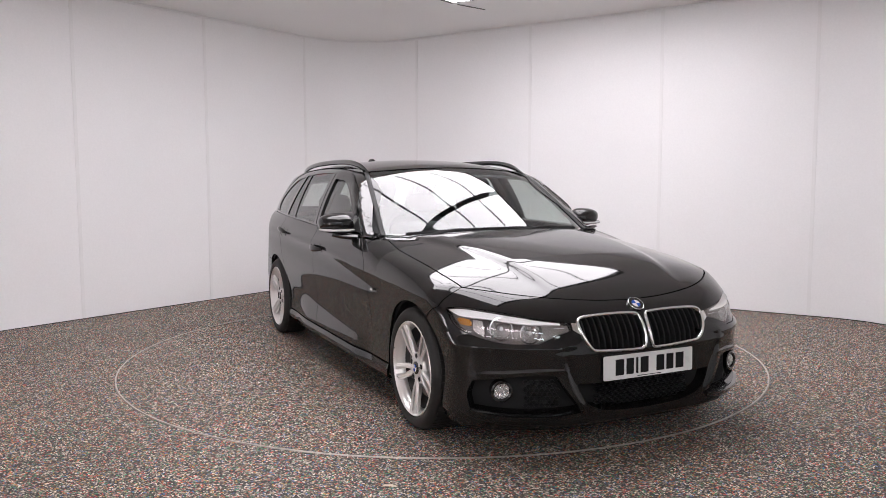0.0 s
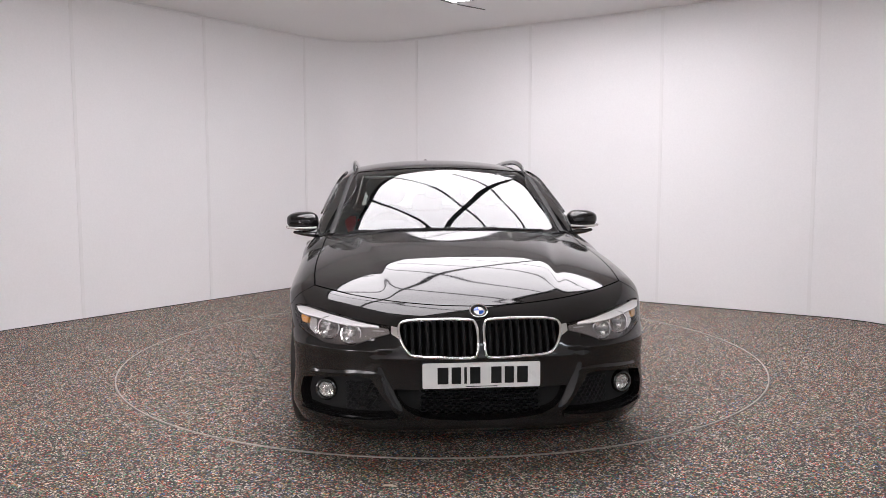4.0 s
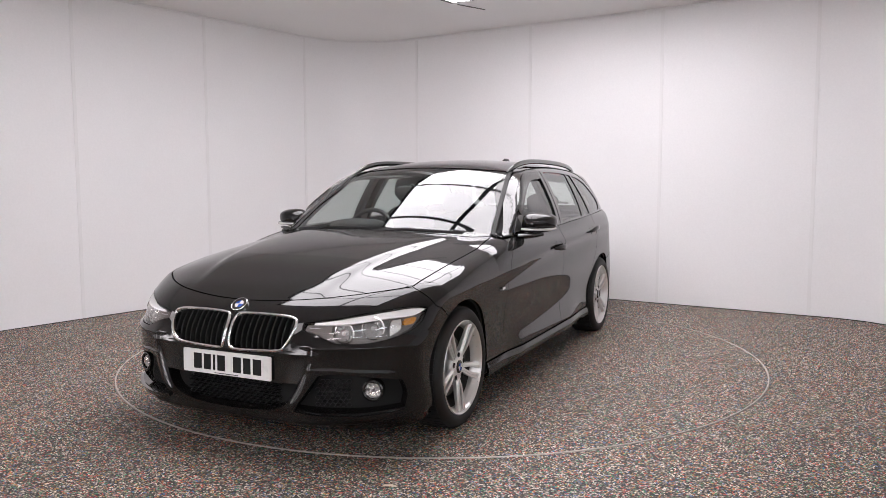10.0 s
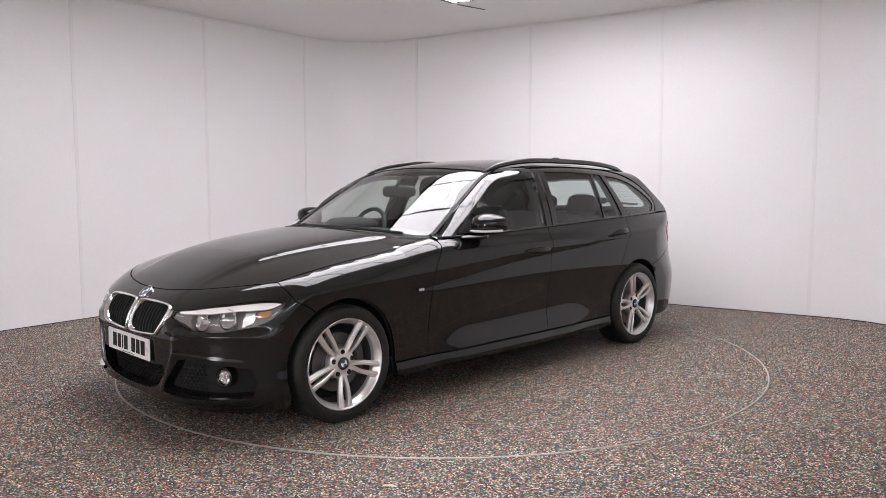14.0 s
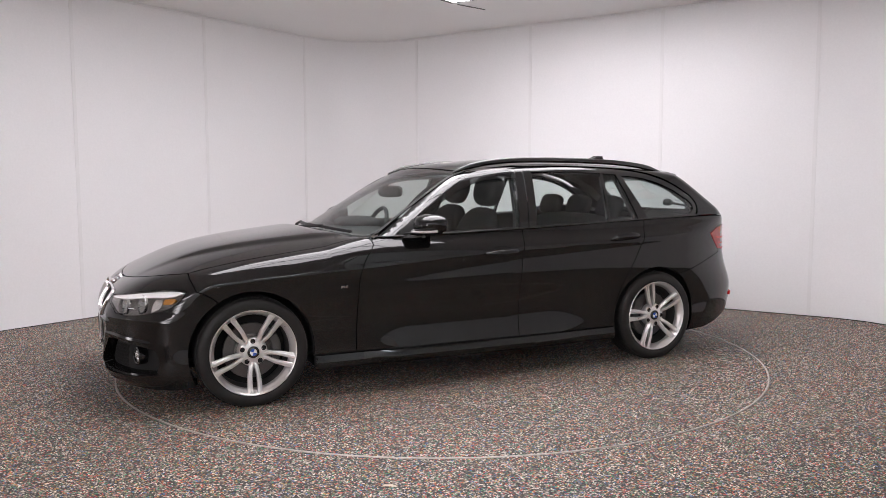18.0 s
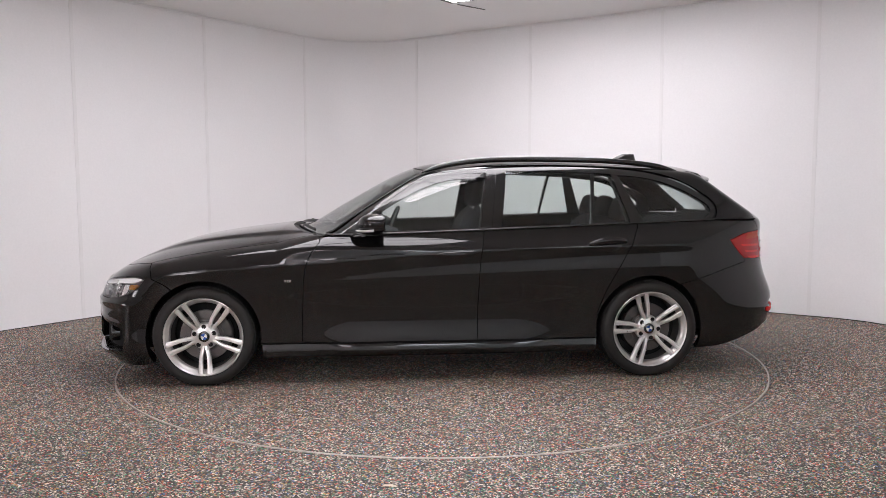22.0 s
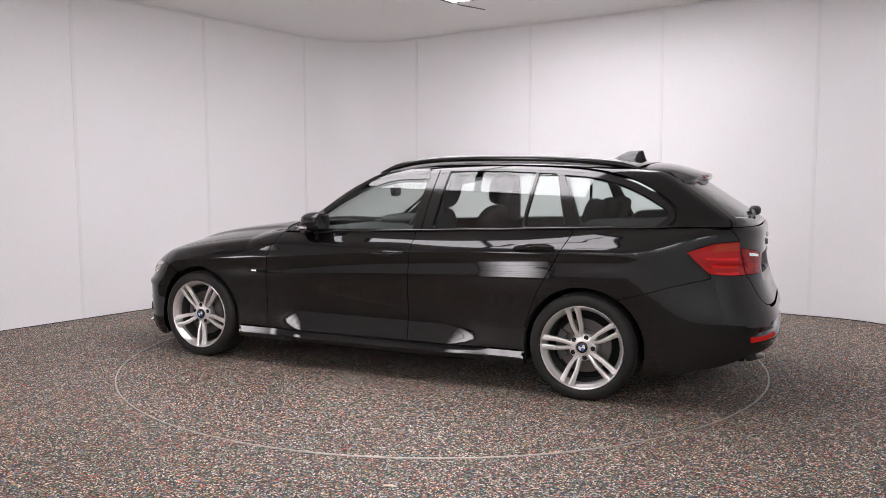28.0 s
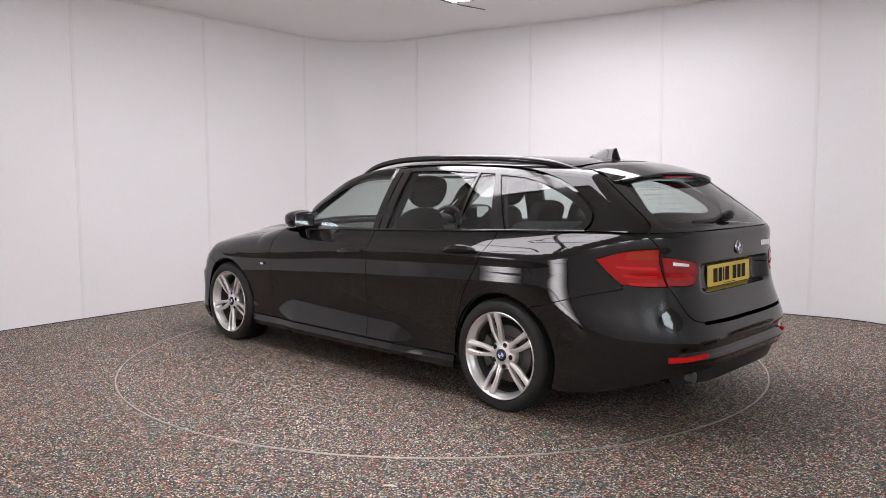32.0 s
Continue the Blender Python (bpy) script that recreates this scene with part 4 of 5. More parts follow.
def plate(name, mat, m, bars_mat):
    """A number plate: rounded board, lip, plain bars where its characters stand."""
    b = part(name, extrude_outline(bmesh.new(), round_rect(.524, .113, .008), .004, m), mat, car, "reflective number plate with plain black bars")
    x = -.198
    for w in (.052, .046, .016, .050, None, .050, .046, .052):
        if w is None:
            x += .034
            continue
        part("bar", extrude_outline(bmesh.new(), [(x + .002, -.037), (x + w - .002, -.037), (x + w - .002, .037), (x + .002, .037)], .0012, m @ Matrix.Translation((0, 0, .0042))), bars_mat, b)
        x += w + .010
    part("maker_line", extrude_outline(bmesh.new(), [(-.07, -.051), (.07, -.051), (.07, -.048), (-.07, -.048)], .001, m @ Matrix.Translation((0, 0, .0042))), bars_mat, b)
    return b


plate("number_plate", M["plate_white"], facing((.770, 0, .4045), (1, 0, .02)), M["ink"])

# ---- tail ----
def r_loop(*lines):
    return loop(*[lay("r", l, step=.014) for l in lines])


gate_edge = [(.690, .985), (.672, .955), (.655, .924)]
gate_down = [(.655, .924), (.650, .83), (.627, .737)]
gate_low = [(.627, .737), (.598, .69), (.56, .60), (.525, .567), (.48, .558)]
inner_lamp = r_loop([(.646, .884), (.55, .868), (.462, .848)], [(.462, .848), (.455, .80), (.470, .752)], [(.470, .752), (.50, .738), (.624, .738)], [(.624, .738), (.640, .82), (.646, .884)])
gate_half = loop(lay("r", [(0, 1.000), (.3, 1.001), (.60, 1.000), (.682, .996)]), lay("r", gate_edge), lay("r", gate_down), lay("r", gate_low), lay("r", [(.48, .558), (.2, .553), (0, .553)]))


def gate_relief(p):
    """The set-back field for the plate, and a crease below the badge."""
    y, z = np.abs(p[:, 1]), p[:, 2]
    field = np.clip((.445 - y) / .13, 0, 1) * np.clip((z - .682) / .03, 0, 1) * np.clip((.842 - z) / .016, 0, 1)
    return -.060 * field * field * (3 - 2 * field)


gate = part("tailgate", skin(loop(gate_half, mirrored(gate_half)), [inner_lamp, mirrored(inner_lamp)], how="rear", d=.016, fold=.02, lift=gate_relief), M["paint"], car)
p, n = Vector((-3.740, 0, .902)), Vector((-1, 0, .05))
roundel(car, p, n, .038)
bm = bmesh.new()
for i, w in enumerate((.024, .024, .024, .024)):
    box(bm, (-.052 + i * .032, -.015, 0), (-.052 + i * .032 + w, .015, .003), facing((-3.735, -.36, .905), (-1, -.02, .03)), .001)
part("model_badge", bm, M["chrome"], car, "small chrome badge of plain bars")
plate("number_plate", M["plate_yellow"], facing((-3.690, 0, .757), (-1, 0, .03)), M["ink"])

outer_lamp = r_loop(lamp_high, gate_down, lamp_low[::-1], lamp_tip[::-1])


def tail_lamp(side):
    keep = (lambda me: me) if side > 0 else other_side
    o = part("tail_lamp", keep(skin(outer_lamp, how="rear", d=.022, off=.003, gap=.002)), M["red_lens"], car, "bright red wrap-around tail lamp")
    top = r_loop([(.742, .905), (.70, .913), (.662, .917)], [(.662, .917), (.658, .872)], [(.658, .872), (.70, .872), (.752, .868)], [(.752, .868), (.742, .905)])
    part("amber_band", keep(skin(top, how="rear", d=.02, off=.0044, fold=.003, gap=0)), M["red_amber"], o, "orange-red upper band")
    for k in (.838, .797, .758):
        bar = r_loop([(.775 + (k - .838) * .35, k), (.72, k - .003), (.664, k - .004)], [(.664, k - .004), (.664, k - .019)], [(.664, k - .019), (.72, k - .018), (.768 + (k - .838) * .35, k - .014)], [(.768 + (k - .838) * .35, k - .014), (.775 + (k - .838) * .35, k)])
        part("light_bar", keep(skin(bar, how="rear", d=.02, off=.0048, fold=.004, gap=0)), M["red_bar"], o, "bright red light bar")
    i = part("tail_lamp", keep(skin(inner_lamp, how="rear", d=.022, off=.003, gap=.0015)), M["red_deep"], car, "dark red inner tail lamp")
    strip = r_loop([(.60, .858), (.515, .845)], [(.515, .845), (.515, .832)], [(.515, .832), (.60, .840)], [(.60, .840), (.60, .858)])
    part("reverse_light", keep(skin(strip, how="rear", d=.02, off=.006, fold=.004, gap=0)), M["silver"], i, "clear reversing light")
    low = r_loop([(.615, .800), (.55, .798), (.480, .794)], [(.480, .794), (.484, .772)], [(.484, .772), (.55, .772), (.612, .774)], [(.612, .774), (.615, .800)])
    part("light_bar", keep(skin(low, how="rear", d=.02, off=.006, fold=.004, gap=0)), M["red_lens"], i)


tail_lamp(1)
tail_lamp(-1)

# rear screen with its black border
glass_half_loop = loop(lay("t", [(-3.27, 0), (-3.268, .3), (-3.262, .50)]), lay("r", [(.50, 1.262), (.55, 1.16), (.585, 1.06), (.60, 1.022)]), lay("r", [(.60, 1.022), (.3, 1.021), (0, 1.020)]))
border_half = loop(lay("t", [(-3.24, 0), (-3.24, .3), (-3.245, .574)]), lay("r", [(.578, 1.262), (.608, 1.16), (.638, 1.06), (.675, 1.003)]), lay("r", [(.675, 1.003), (.3, 1.006), (0, 1.005)]))
pane = loop(glass_half_loop, mirrored(glass_half_loop))
part("rear_screen_border", skin(loop(border_half, mirrored(border_half)), [pane], how="rear", d=.03, off=-.002, gap=0), M["gloss"], car, "gloss black border of the rear screen")
wires = bmesh.new()
for z in np.arange(1.045, 1.255, .024):
    line = lay("r", [(-.50 + .12 * (1.26 - z), z), (.50 - .12 * (1.26 - z), z)], step=.08)
    line = line - slope(line) * .006
    a = [wires.verts.new(q) for q in line]
    b = [wires.verts.new(q + np.array([0, 0, .0009])) for q in line]
    for i in range(len(a) - 1):
        wires.faces.new((a[i], a[i + 1], b[i + 1], b[i]))
rear_screen = part("rear_screen", skin(pane, how="rear", d=.06, off=-.004, fold=0, gap=-.004), M["privacy"], car, "tinted rear screen")
part("heater_wires", wires, M["bar"], rear_screen, "fine heater wires")

# roof spoiler
bm, rows = bmesh.new(), []
for y in np.linspace(-.56, .56, 33):
    k = abs(y) / .56
    drop = .055 * (abs(y) / .6) ** 2.4
    tip = -3.385 + .07 * k ** 5
    zt = float(roof_line(tip)) - drop - .030 - .012 * k ** 4
    x1, x2 = -3.085, -3.24
    rows.append([bm.verts.new(v) for v in ((x1, y, float(roof_line(x1)) - drop - .004), (-3.16, y, float(roof_line(-3.16)) - drop + .002), (x2, y, float(roof_line(x2)) - drop - .004), (tip + .03, y, zt + .010), (tip, y, zt), (tip + .003, y, zt - .014), (tip + .03, y, zt - .032), (-3.29, y, zt - .048), (-3.22, y, zt - .030))])
for a, b in zip(rows, rows[1:]):
    for j in range(8):
        bm.faces.new((a[j], a[j + 1], b[j + 1], b[j]))
bm.faces.new(rows[0])
bm.faces.new(rows[-1])
bmesh.ops.recalc_face_normals(bm, faces=bm.faces)
spoiler = part("roof_spoiler", soften(bm, 45), M["paint"], car)
bm = bmesh.new()
box(bm, (-3.392, -.16, 1.270), (-3.372, .16, 1.280), bevel=.002)
part("brake_light", bm, M["red_deep"], spoiler, "slim red brake light")

# rear bumper
def tail_relief(p):
    y, z = np.abs(p[:, 1]), p[:, 2]
    band = -.022 * np.clip((z - .395) / .012, 0, 1) * np.clip((.452 + .03 * np.cos(y * 3) - z) / .012, 0, 1) * np.clip((.64 - y) / .04, 0, 1)
    ledge = .012 * np.exp(-((z - .375) / .02) ** 2) * np.clip((.70 - y) / .1, 0, 1)
    return band + ledge


rb_half = loop(lay("r", [(0, .538), (.2, .538), (.47, .545)]), lay("r", gate_low[::-1]), lay("r", lamp_low[::-1]), lay("s", quarter_seam[::-1]),
               lay("s", [(REAR - R_ARCH * math.cos(radians(a)), HUB_Z + R_ARCH * math.sin(radians(a))) for a in np.linspace(57, -22, 16)]),
               lay("s", [(-3.13, .165), (-3.3, .180), (-3.5, .225), (-3.62, .26)]), lay("r", [(.66, .29), (.5, .318), (.25, .328), (0, .33)]))
rear_bumper = part("rear_bumper", skin(loop(rb_half, mirrored(rb_half)), how="rear", d=.022, fold=.03, lift=tail_relief), M["paint"], car)
refl = r_loop([(.672, .398), (.58, .400), (.487, .408)], [(.487, .408), (.487, .390)], [(.487, .390), (.58, .378), (.672, .372)], [(.672, .372), (.672, .398)])
both("rear_reflector", skin(refl, how="rear", d=.02, off=.013, gap=0), M["red_bar"], car, "slim red rear reflector")
diff_half = loop(lay("r", [(0, .335), (.25, .333), (.5, .323), (.655, .297)]), lay("r", [(.655, .297), (.62, .24)]), lay("r", [(.62, .24), (.3, .22), (0, .22)]))
part("diffuser", skin(loop(diff_half, mirrored(diff_half)), how="rear", d=.04, off=-.03, gap=0), M["satin"], car, "matt black rear diffuser")
part("exhaust_pipe", lathe([(.023, .25), (.025, .01), (.027, 0), (.023, 0), (.022, .01), (.022, .25)], 28, "x", Matrix.Translation((-3.765, .53, .285))), M["satin_metal"], car, "steel exhaust tip")

# ---- wheels ----
def wheel(x, y, side, base):
    """Five pairs of slim spokes on a silver rim, brake disc behind, tyre round it."""
    o = Matrix.Translation((x, y, HUB_Z))
    fl = (lambda b: b) if side > 0 else flipped

    def put(bm):
        bmesh.ops.transform(bm, matrix=o, verts=bm.verts)
        return fl(bm)
    w = part("wheel", put(lathe([(.241, -.004), (.2425, .004), (.239, .008), (.234, .005), (.2295, -.005), (.227, -.013), (.217, -.021), (.2125, -.034), (.209, -.050)], 80)), M["alloy"], car, "silver alloy wheel with five twin spokes")
    # alloy colour darkened here to stand for shade between the spokes
    part("barrel", put(lathe([(.209, -.050), (.206, -.07), (.202, -.11), (.212, -.19), (.235, -.20)], 80)), M["alloy_dark"], w, "inner barrel, darkened for the shade behind the spokes")
    prof = [(.236, -.006), (.243, .004), (.256, .010), (.275, .011), (.291, .006), (.302, -.004), (.308, -.020), (.3105, -.045), (.311, -.10), (.3105, -.155), (.308, -.185), (.298, -.20), (.26, -.205), (.236, -.195)]
    t = lathe(prof, 96)
    for v in t.verts:
        v.co.z = max(v.co.z, -HUB_Z + .001)
    tyre = part("tyre", put(t), M["tyre"], w, "black road tyre")
    tread = bmesh.new()
    for k in range(60):
        m = Matrix.Rotation(2 * math.pi * k / 60, 4, "Y")
        for a0, a1 in ((-.058, -.020), (-.100, -.064), (-.145, -.106), (-.182, -.151)):
            box(tread, (-.0125, a0, .3085), (.0125, a1, .3125), m @ Matrix.Rotation(radians(3), 4, "Y"))
    for v in tread.verts:
        v.co.z = max(v.co.z, -HUB_Z + .001)
    part("tread", put(tread), M["tyre"], tyre)
    for k in range(5):
        for s in (-1, 1):
            mid = radians(base + 72 * k)
            bm, rows = bmesh.new(), []
            for r, off, hw, yy, th in ((.042, .0125, .0125, -.026, .034), (.070, .0128, .0124, -.021, .032), (.086, .0150, .0120, -.0175, .030), (.104, .0195, .0116, -.014, .028), (.130, .0240, .0122, -.011, .026), (.165, .0262, .0132, -.0075, .024), (.200, .0272, .0148, -.004, .022), (.231, .0285, .0172, .0015, .020)):
                cx, cz = -math.cos(mid), math.sin(mid)
                tx, tz = math.sin(mid) * s, math.cos(mid) * s
                px, pz = r * cx + off * tx, r * cz + off * tz
                rows.append([bm.verts.new((px + tx * a * hw, yy + b, pz + tz * a * hw)) for a, b in ((-1, -th), (-1, -.0035), (-.78, 0), (.02, .0004), (.22, -.0035), (.80, -.0055), (1, -.009), (1, -th))])
            for a, b in zip(rows, rows[1:]):
                for j in range(8):
                    bm.faces.new((a[j], a[(j + 1) % 8], b[(j + 1) % 8], b[j]))
            bm.faces.new(rows[0])
            bm.faces.new(rows[-1])
            bmesh.ops.recalc_face_normals(bm, faces=bm.faces)
            part("spoke", put(soften(bm, 24)), M["alloy"], w)
    hub = part("hub", put(lathe([(.084, -.07), (.083, -.042), (.078, -.030), (.070, -.0245), (.044, -.0215), (.037, -.020), (.034, -.024), (.0, -.024)], 50)), M["alloy"], w)
    for k in range(5):
        a = radians(base + 72 * k + 36)
        m = Matrix.Translation((-.0615 * math.cos(a), -.0265, .0615 * math.sin(a)))
        part("bolt", put(lathe([(.0142, .0030), (.0128, .0048), (.0100, .0040), (.0, .0036)], 18, "y", m)), M["under"], hub, "recessed wheel bolt")
    c = Matrix.Translation((0, -.020, 0))
    cap = part("centre_cap", put(lathe([(.033, -.004), (.033, .002), (.030, .004), (.0, .005)], 32, "y", c)), M["gloss"], hub, "round enamel centre cap")
    for q in range(4):
        bm = bmesh.new()
        cc = bm.verts.new((0, -.0135, 0))
        rim = [bm.verts.new((.020 * math.cos(radians(q * 90 + a + 20)), -.0142, .020 * math.sin(radians(q * 90 + a + 20)))) for a in range(0, 91, 15)]
        for i in range(6):
            bm.faces.new((cc, rim[i + 1], rim[i]))
        part("quarter", put(bm), M["white"] if q % 2 else M["blue"], cap)
    valve = lathe([(.004, 0), (.004, .03), (.0, .03)], 10, "y", Matrix.Translation((.19 * math.cos(radians(base + 20)), -.045, -.19 * math.sin(radians(base + 40)))))
    part("valve", put(valve), M["rubber"], w)
    d = part("brake_disc", put(lathe([(.158, -.095), (.158, -.083), (.156, -.080), (.100, -.080), (.097, -.074), (.07, -.072), (.0, -.072)], 60)), M["disc"], w, "worn steel brake disc")
    turn = 180 if x > -1 else 0
    bow = [(.139 * math.cos(radians(a + turn)), -.088, .139 * math.sin(radians(a + turn))) for a in range(-34, 35, 4)]
    bm = sweep(bow, [(-.026, -.028), (-.020, -.033), (.020, -.033), (.026, -.028), (.026, .028), (.020, .033), (-.020, .033), (-.026, .028)], up=(0, 1, 0))
    part("caliper", put(bm), M["alloy_dark"], w, "grey brake caliper")
    part("inner_face", put(lathe([(.20, -.13), (.0, -.13)], 40)), M["under"], w)
    return w


for side in (1, -1):
    wheel(0, .876, side, 271)
    wheel(REAR, .892, side, 104)

# ---- underbody, wheel housings and inner panels ----
for ol in (wing, front_door, rear_door, quarter, sill):
    both("inner_panel", skin(ol, off=-.022, fold=0, gap=-.004, d=.08), M["under"], car)
part("nose_backing", skin(bumper, [grille_l, mirrored(grille_l), lamp_l, mirrored(lamp_l), fog_l, mirrored(fog_l), intake], how="front", d=.07, off=-.036, fold=0, gap=.004), M["under"], car)
part("bonnet_lining", skin(bonnet, off=-.03, fold=0, gap=-.004, d=.09), M["under"], car)
bm = bmesh.new()
box(bm, (-2.44, -.80, .17), (-.37, .80, .20), bevel=.01)
box(bm, (-3.40, -.56, .19), (.36, .56, .22), bevel=.01)
box(bm, (.36, -.42, .17), (.60, .42, .20), bevel=.01)
box(bm, (.20, -.46, .16), (.57, .46, .60), bevel=.02)
box(bm, (-3.66, -.50, .22), (-3.2, .50, .30), bevel=.01)
part("floor_pan", bm, M["under"], car, "black underbody floor")
for x in (0, REAR):
    for side in (1, -1):
        bm, rows = bmesh.new(), []
        for a in np.linspace(-4, 184, 25):
            c, s = math.cos(radians(a)), math.sin(radians(a))
            rows.append([bm.verts.new((x + .362 * c, side * y, HUB_Z + .362 * s)) for y in (.845, .78, .58)])
        for a, b in zip(rows, rows[1:]):
            for j in range(2):
                bm.faces.new((a[j], a[j + 1], b[j + 1], b[j]))
        bm.faces.new([r[2] for r in rows])
        part("wheel_housing", soften(bm), M["under"], car)

# ---- cabin ----
for ol in (front_door, rear_door, quarter):
    both("door_card", skin(ol, off=-.075, fold=0, gap=.012, d=.08), M["lining"], car, "dark door trim")
half = loop(lay("t", [(-1.36, 0), (-1.40, .40), (-1.46, .55)]), lay("t", [(-1.46, .55), (-2.2, .55), (-3.0, .53)]), lay("t", [(-3.0, .53), (-3.05, 0)]))
part("roof_lining", skin(loop(half, mirrored(half)), off=-.035, fold=0, d=.1), M["lining_light"], car, "grey cloth roof lining")
pil = loop(lay("t", [(-.80, .722), (-1.0, .686), (-1.21, .645), (-1.42, .60)]), lay("s", [(-1.50, 1.325), (-1.33, 1.27), (-1.165, 1.19), (-.99, 1.068), (-.88, .985)]))
both("pillar_trim", skin(pil, off=-.03, fold=0, gap=-.006, d=.05), M["lining"], car)
bp = loop(lay("s", [(-1.76, 1.33), (-1.915, 1.33)]), lay("s", [(-1.915, 1.33), (-1.86, .96)]), lay("s", [(-1.86, .96), (-1.71, .955)]), lay("s", [(-1.71, .955), (-1.76, 1.33)]))
both("pillar_trim", skin(bp, off=-.04, fold=.03, d=.05), M["lining"], car)
bp = loop(lay("s", [(-2.59, 1.31), (-2.66, 1.31)]), lay("s", [(-2.66, 1.31), (-2.79, .99)]), lay("s", [(-2.79, .99), (-2.68, .99)]), lay("s", [(-2.68, .99), (-2.59, 1.31)]))
both("pillar_trim", skin(bp, off=-.03, fold=.02, d=.05), M["lining"], car)
bp = loop(lay("s", [(-3.08, 1.235), (-3.22, 1.205), (-3.33, 1.12), (-3.37, 1.0)]), lay("s", [(-3.37, 1.0), (-2.78, .99)]), lay("s", [(-2.78, .99), (-2.82, 1.05), (-3.0, 1.065), (-3.22, 1.07), (-3.255, 1.11), (-3.17, 1.175), (-3.08, 1.235)]))
both("pillar_trim", skin(bp, off=-.05, fold=.02, d=.05), M["lining"], car)


def blob(bm, c, s, power=3.2, m=None, nu=20, nv=12, shape=None):
    """A cushioned block: a rounded box of half sizes s."""
    def pw(v):
        return math.copysign(abs(v) ** (2 / power), v)
    rows = []
    for j in range(nv + 1):
        b = -math.pi / 2 + math.pi * j / nv
        row = []
        for i in range(nu):
            a = 2 * math.pi * i / nu
            v = Vector((s[0] * pw(math.cos(a)) * pw(math.cos(b)), s[1] * pw(math.sin(a)) * pw(math.cos(b)), s[2] * pw(math.sin(b))))
            if shape:
                v = shape(v)
            v += Vector(c)
            row.append(bm.verts.new(m @ v if m else v))
        rows.append(row)
    for a, b in zip(rows, rows[1:]):
        for i in range(nu):
            bm.faces.new((a[i], a[(i + 1) % nu], b[(i + 1) % nu], b[i]))
    bmesh.ops.remove_doubles(bm, verts=bm.verts, dist=1e-5)
    bmesh.ops.recalc_face_normals(bm, faces=bm.faces)
    for f in bm.faces:
        f.smooth = True
    return bm


def seat(x, y, back, width=.255, name="front_seat", posts=True):
    """Cushion, backrest with bolsters, headrest on two steel posts."""
    s = part(name, blob(bmesh.new(), (x + .26, y, .50), (.27, width, .10)), M["seat"], car, "charcoal cloth seat with headrest")
    lean = Matrix.Translation((x, y, .52)) @ Matrix.Rotation(radians(-back), 4, "Y")
    part("backrest", blob(bmesh.new(), (0, 0, .255), (.08, width, .315), m=lean, shape=lambda v: Vector((v.x + .05 * abs(v.y / width) ** 3, v.y * (1 - .20 * max(0, v.z) / .32), v.z))), M["seat"], s)
    head = part("headrest", blob(bmesh.new(), (.01, 0, .684), (.060, .160, .108), 3.2, m=lean, shape=lambda v: Vector((v.x, v.y * (1 - .18 * max(0, -v.z) / .09), v.z))), M["seat"], s)
    if posts:
        for k in (-.06, .06):
            part("post", lathe([(.0065, .54), (.0065, .63)], 10, "z", lean @ Matrix.Translation((0, k, 0))), M["chrome"], head)
    return s


seat(-1.585, .37, 14)
seat(-1.70, -.37, 14)
bench = part("rear_bench", blob(bmesh.new(), (-2.32, 0, .50), (.26, .66, .11)), M["seat"], car, "charcoal cloth rear bench")
lean = Matrix.Translation((-2.56, 0, .52)) @ Matrix.Rotation(radians(-20), 4, "Y")
part("backrest", blob(bmesh.new(), (0, 0, .24), (.08, .66, .27), m=lean), M["seat"], bench)
for y in (.40, 0, -.40):
    h = part("headrest", blob(bmesh.new(), (.0, y, .575), (.05, .135, .085), 3.4, m=lean), M["seat"], bench)
    for k in (-.05, .05):
        part("post", lathe([(.006, .48), (.006, .58)], 10, "z", lean @ Matrix.Translation((0, y + k, 0))), M["chrome"], h)
bm = box(bmesh.new(), (-3.40, -.56, .93), (-2.72, .56, .945), bevel=.004)
for k in range(9):
    box(bm, (-3.36 + k * .07, -.53, .945), (-3.34 + k * .07, .53, .949))
part("load_cover", bm, M["lining"], car, "black ribbed load cover")
bm = bmesh.new()
blob(bm, (-.92, 0, .80), (.34, .74, .135), 3.6)
box(bm, (-1.16, -.13, .45), (-.85, .13, .83), bevel=.03)
part("dashboard", bm, M["lining"], car, "dark grey soft dashboard")
blob_bm = blob(bmesh.new(), (-1.02, -.37, .945), (.16, .20, .055), 2.6)
part("instrument_hood", blob_bm, M["lining"], car)
col = Matrix.Translation((-1.16, -.37, .885)) @ Matrix.Rotation(radians(-24), 4, "Y")
ring = [col @ Vector((0, .183 * math.cos(2 * math.pi * i / 40), .183 * math.sin(2 * math.pi * i / 40))) for i in range(40)]
steer = part("steering_wheel", sweep(ring, ring_section(.016, 10), True, up=(.91, 0, .41)), M["satin"], car, "black three-spoke steering wheel")
part("hub", blob(bmesh.new(), (.01, 0, 0), (.03, .075, .06), 2.6, m=col), M["lining"], steer)
for a in (8, 172, 270):
    u = radians(a)
    p0, p1 = col @ Vector((0, .05 * math.cos(u), .05 * math.sin(u))), col @ Vector((0, .178 * math.cos(u), .178 * math.sin(u)))
    part("spoke", sweep([p0, (p0 + p1) / 2, p1], ring_section(.018, 8, 1, .5), up=(.91, 0, .41)), M["satin"], steer)
rv = part("rear_view_mirror", blob(bmesh.new(), (0, 0, 0), (.020, .135, .042), 3.6, m=Matrix.Translation((-1.150, 0, 1.185)) @ Matrix.Rotation(radians(16), 4, "Z")), M["satin"], car, "black interior mirror")
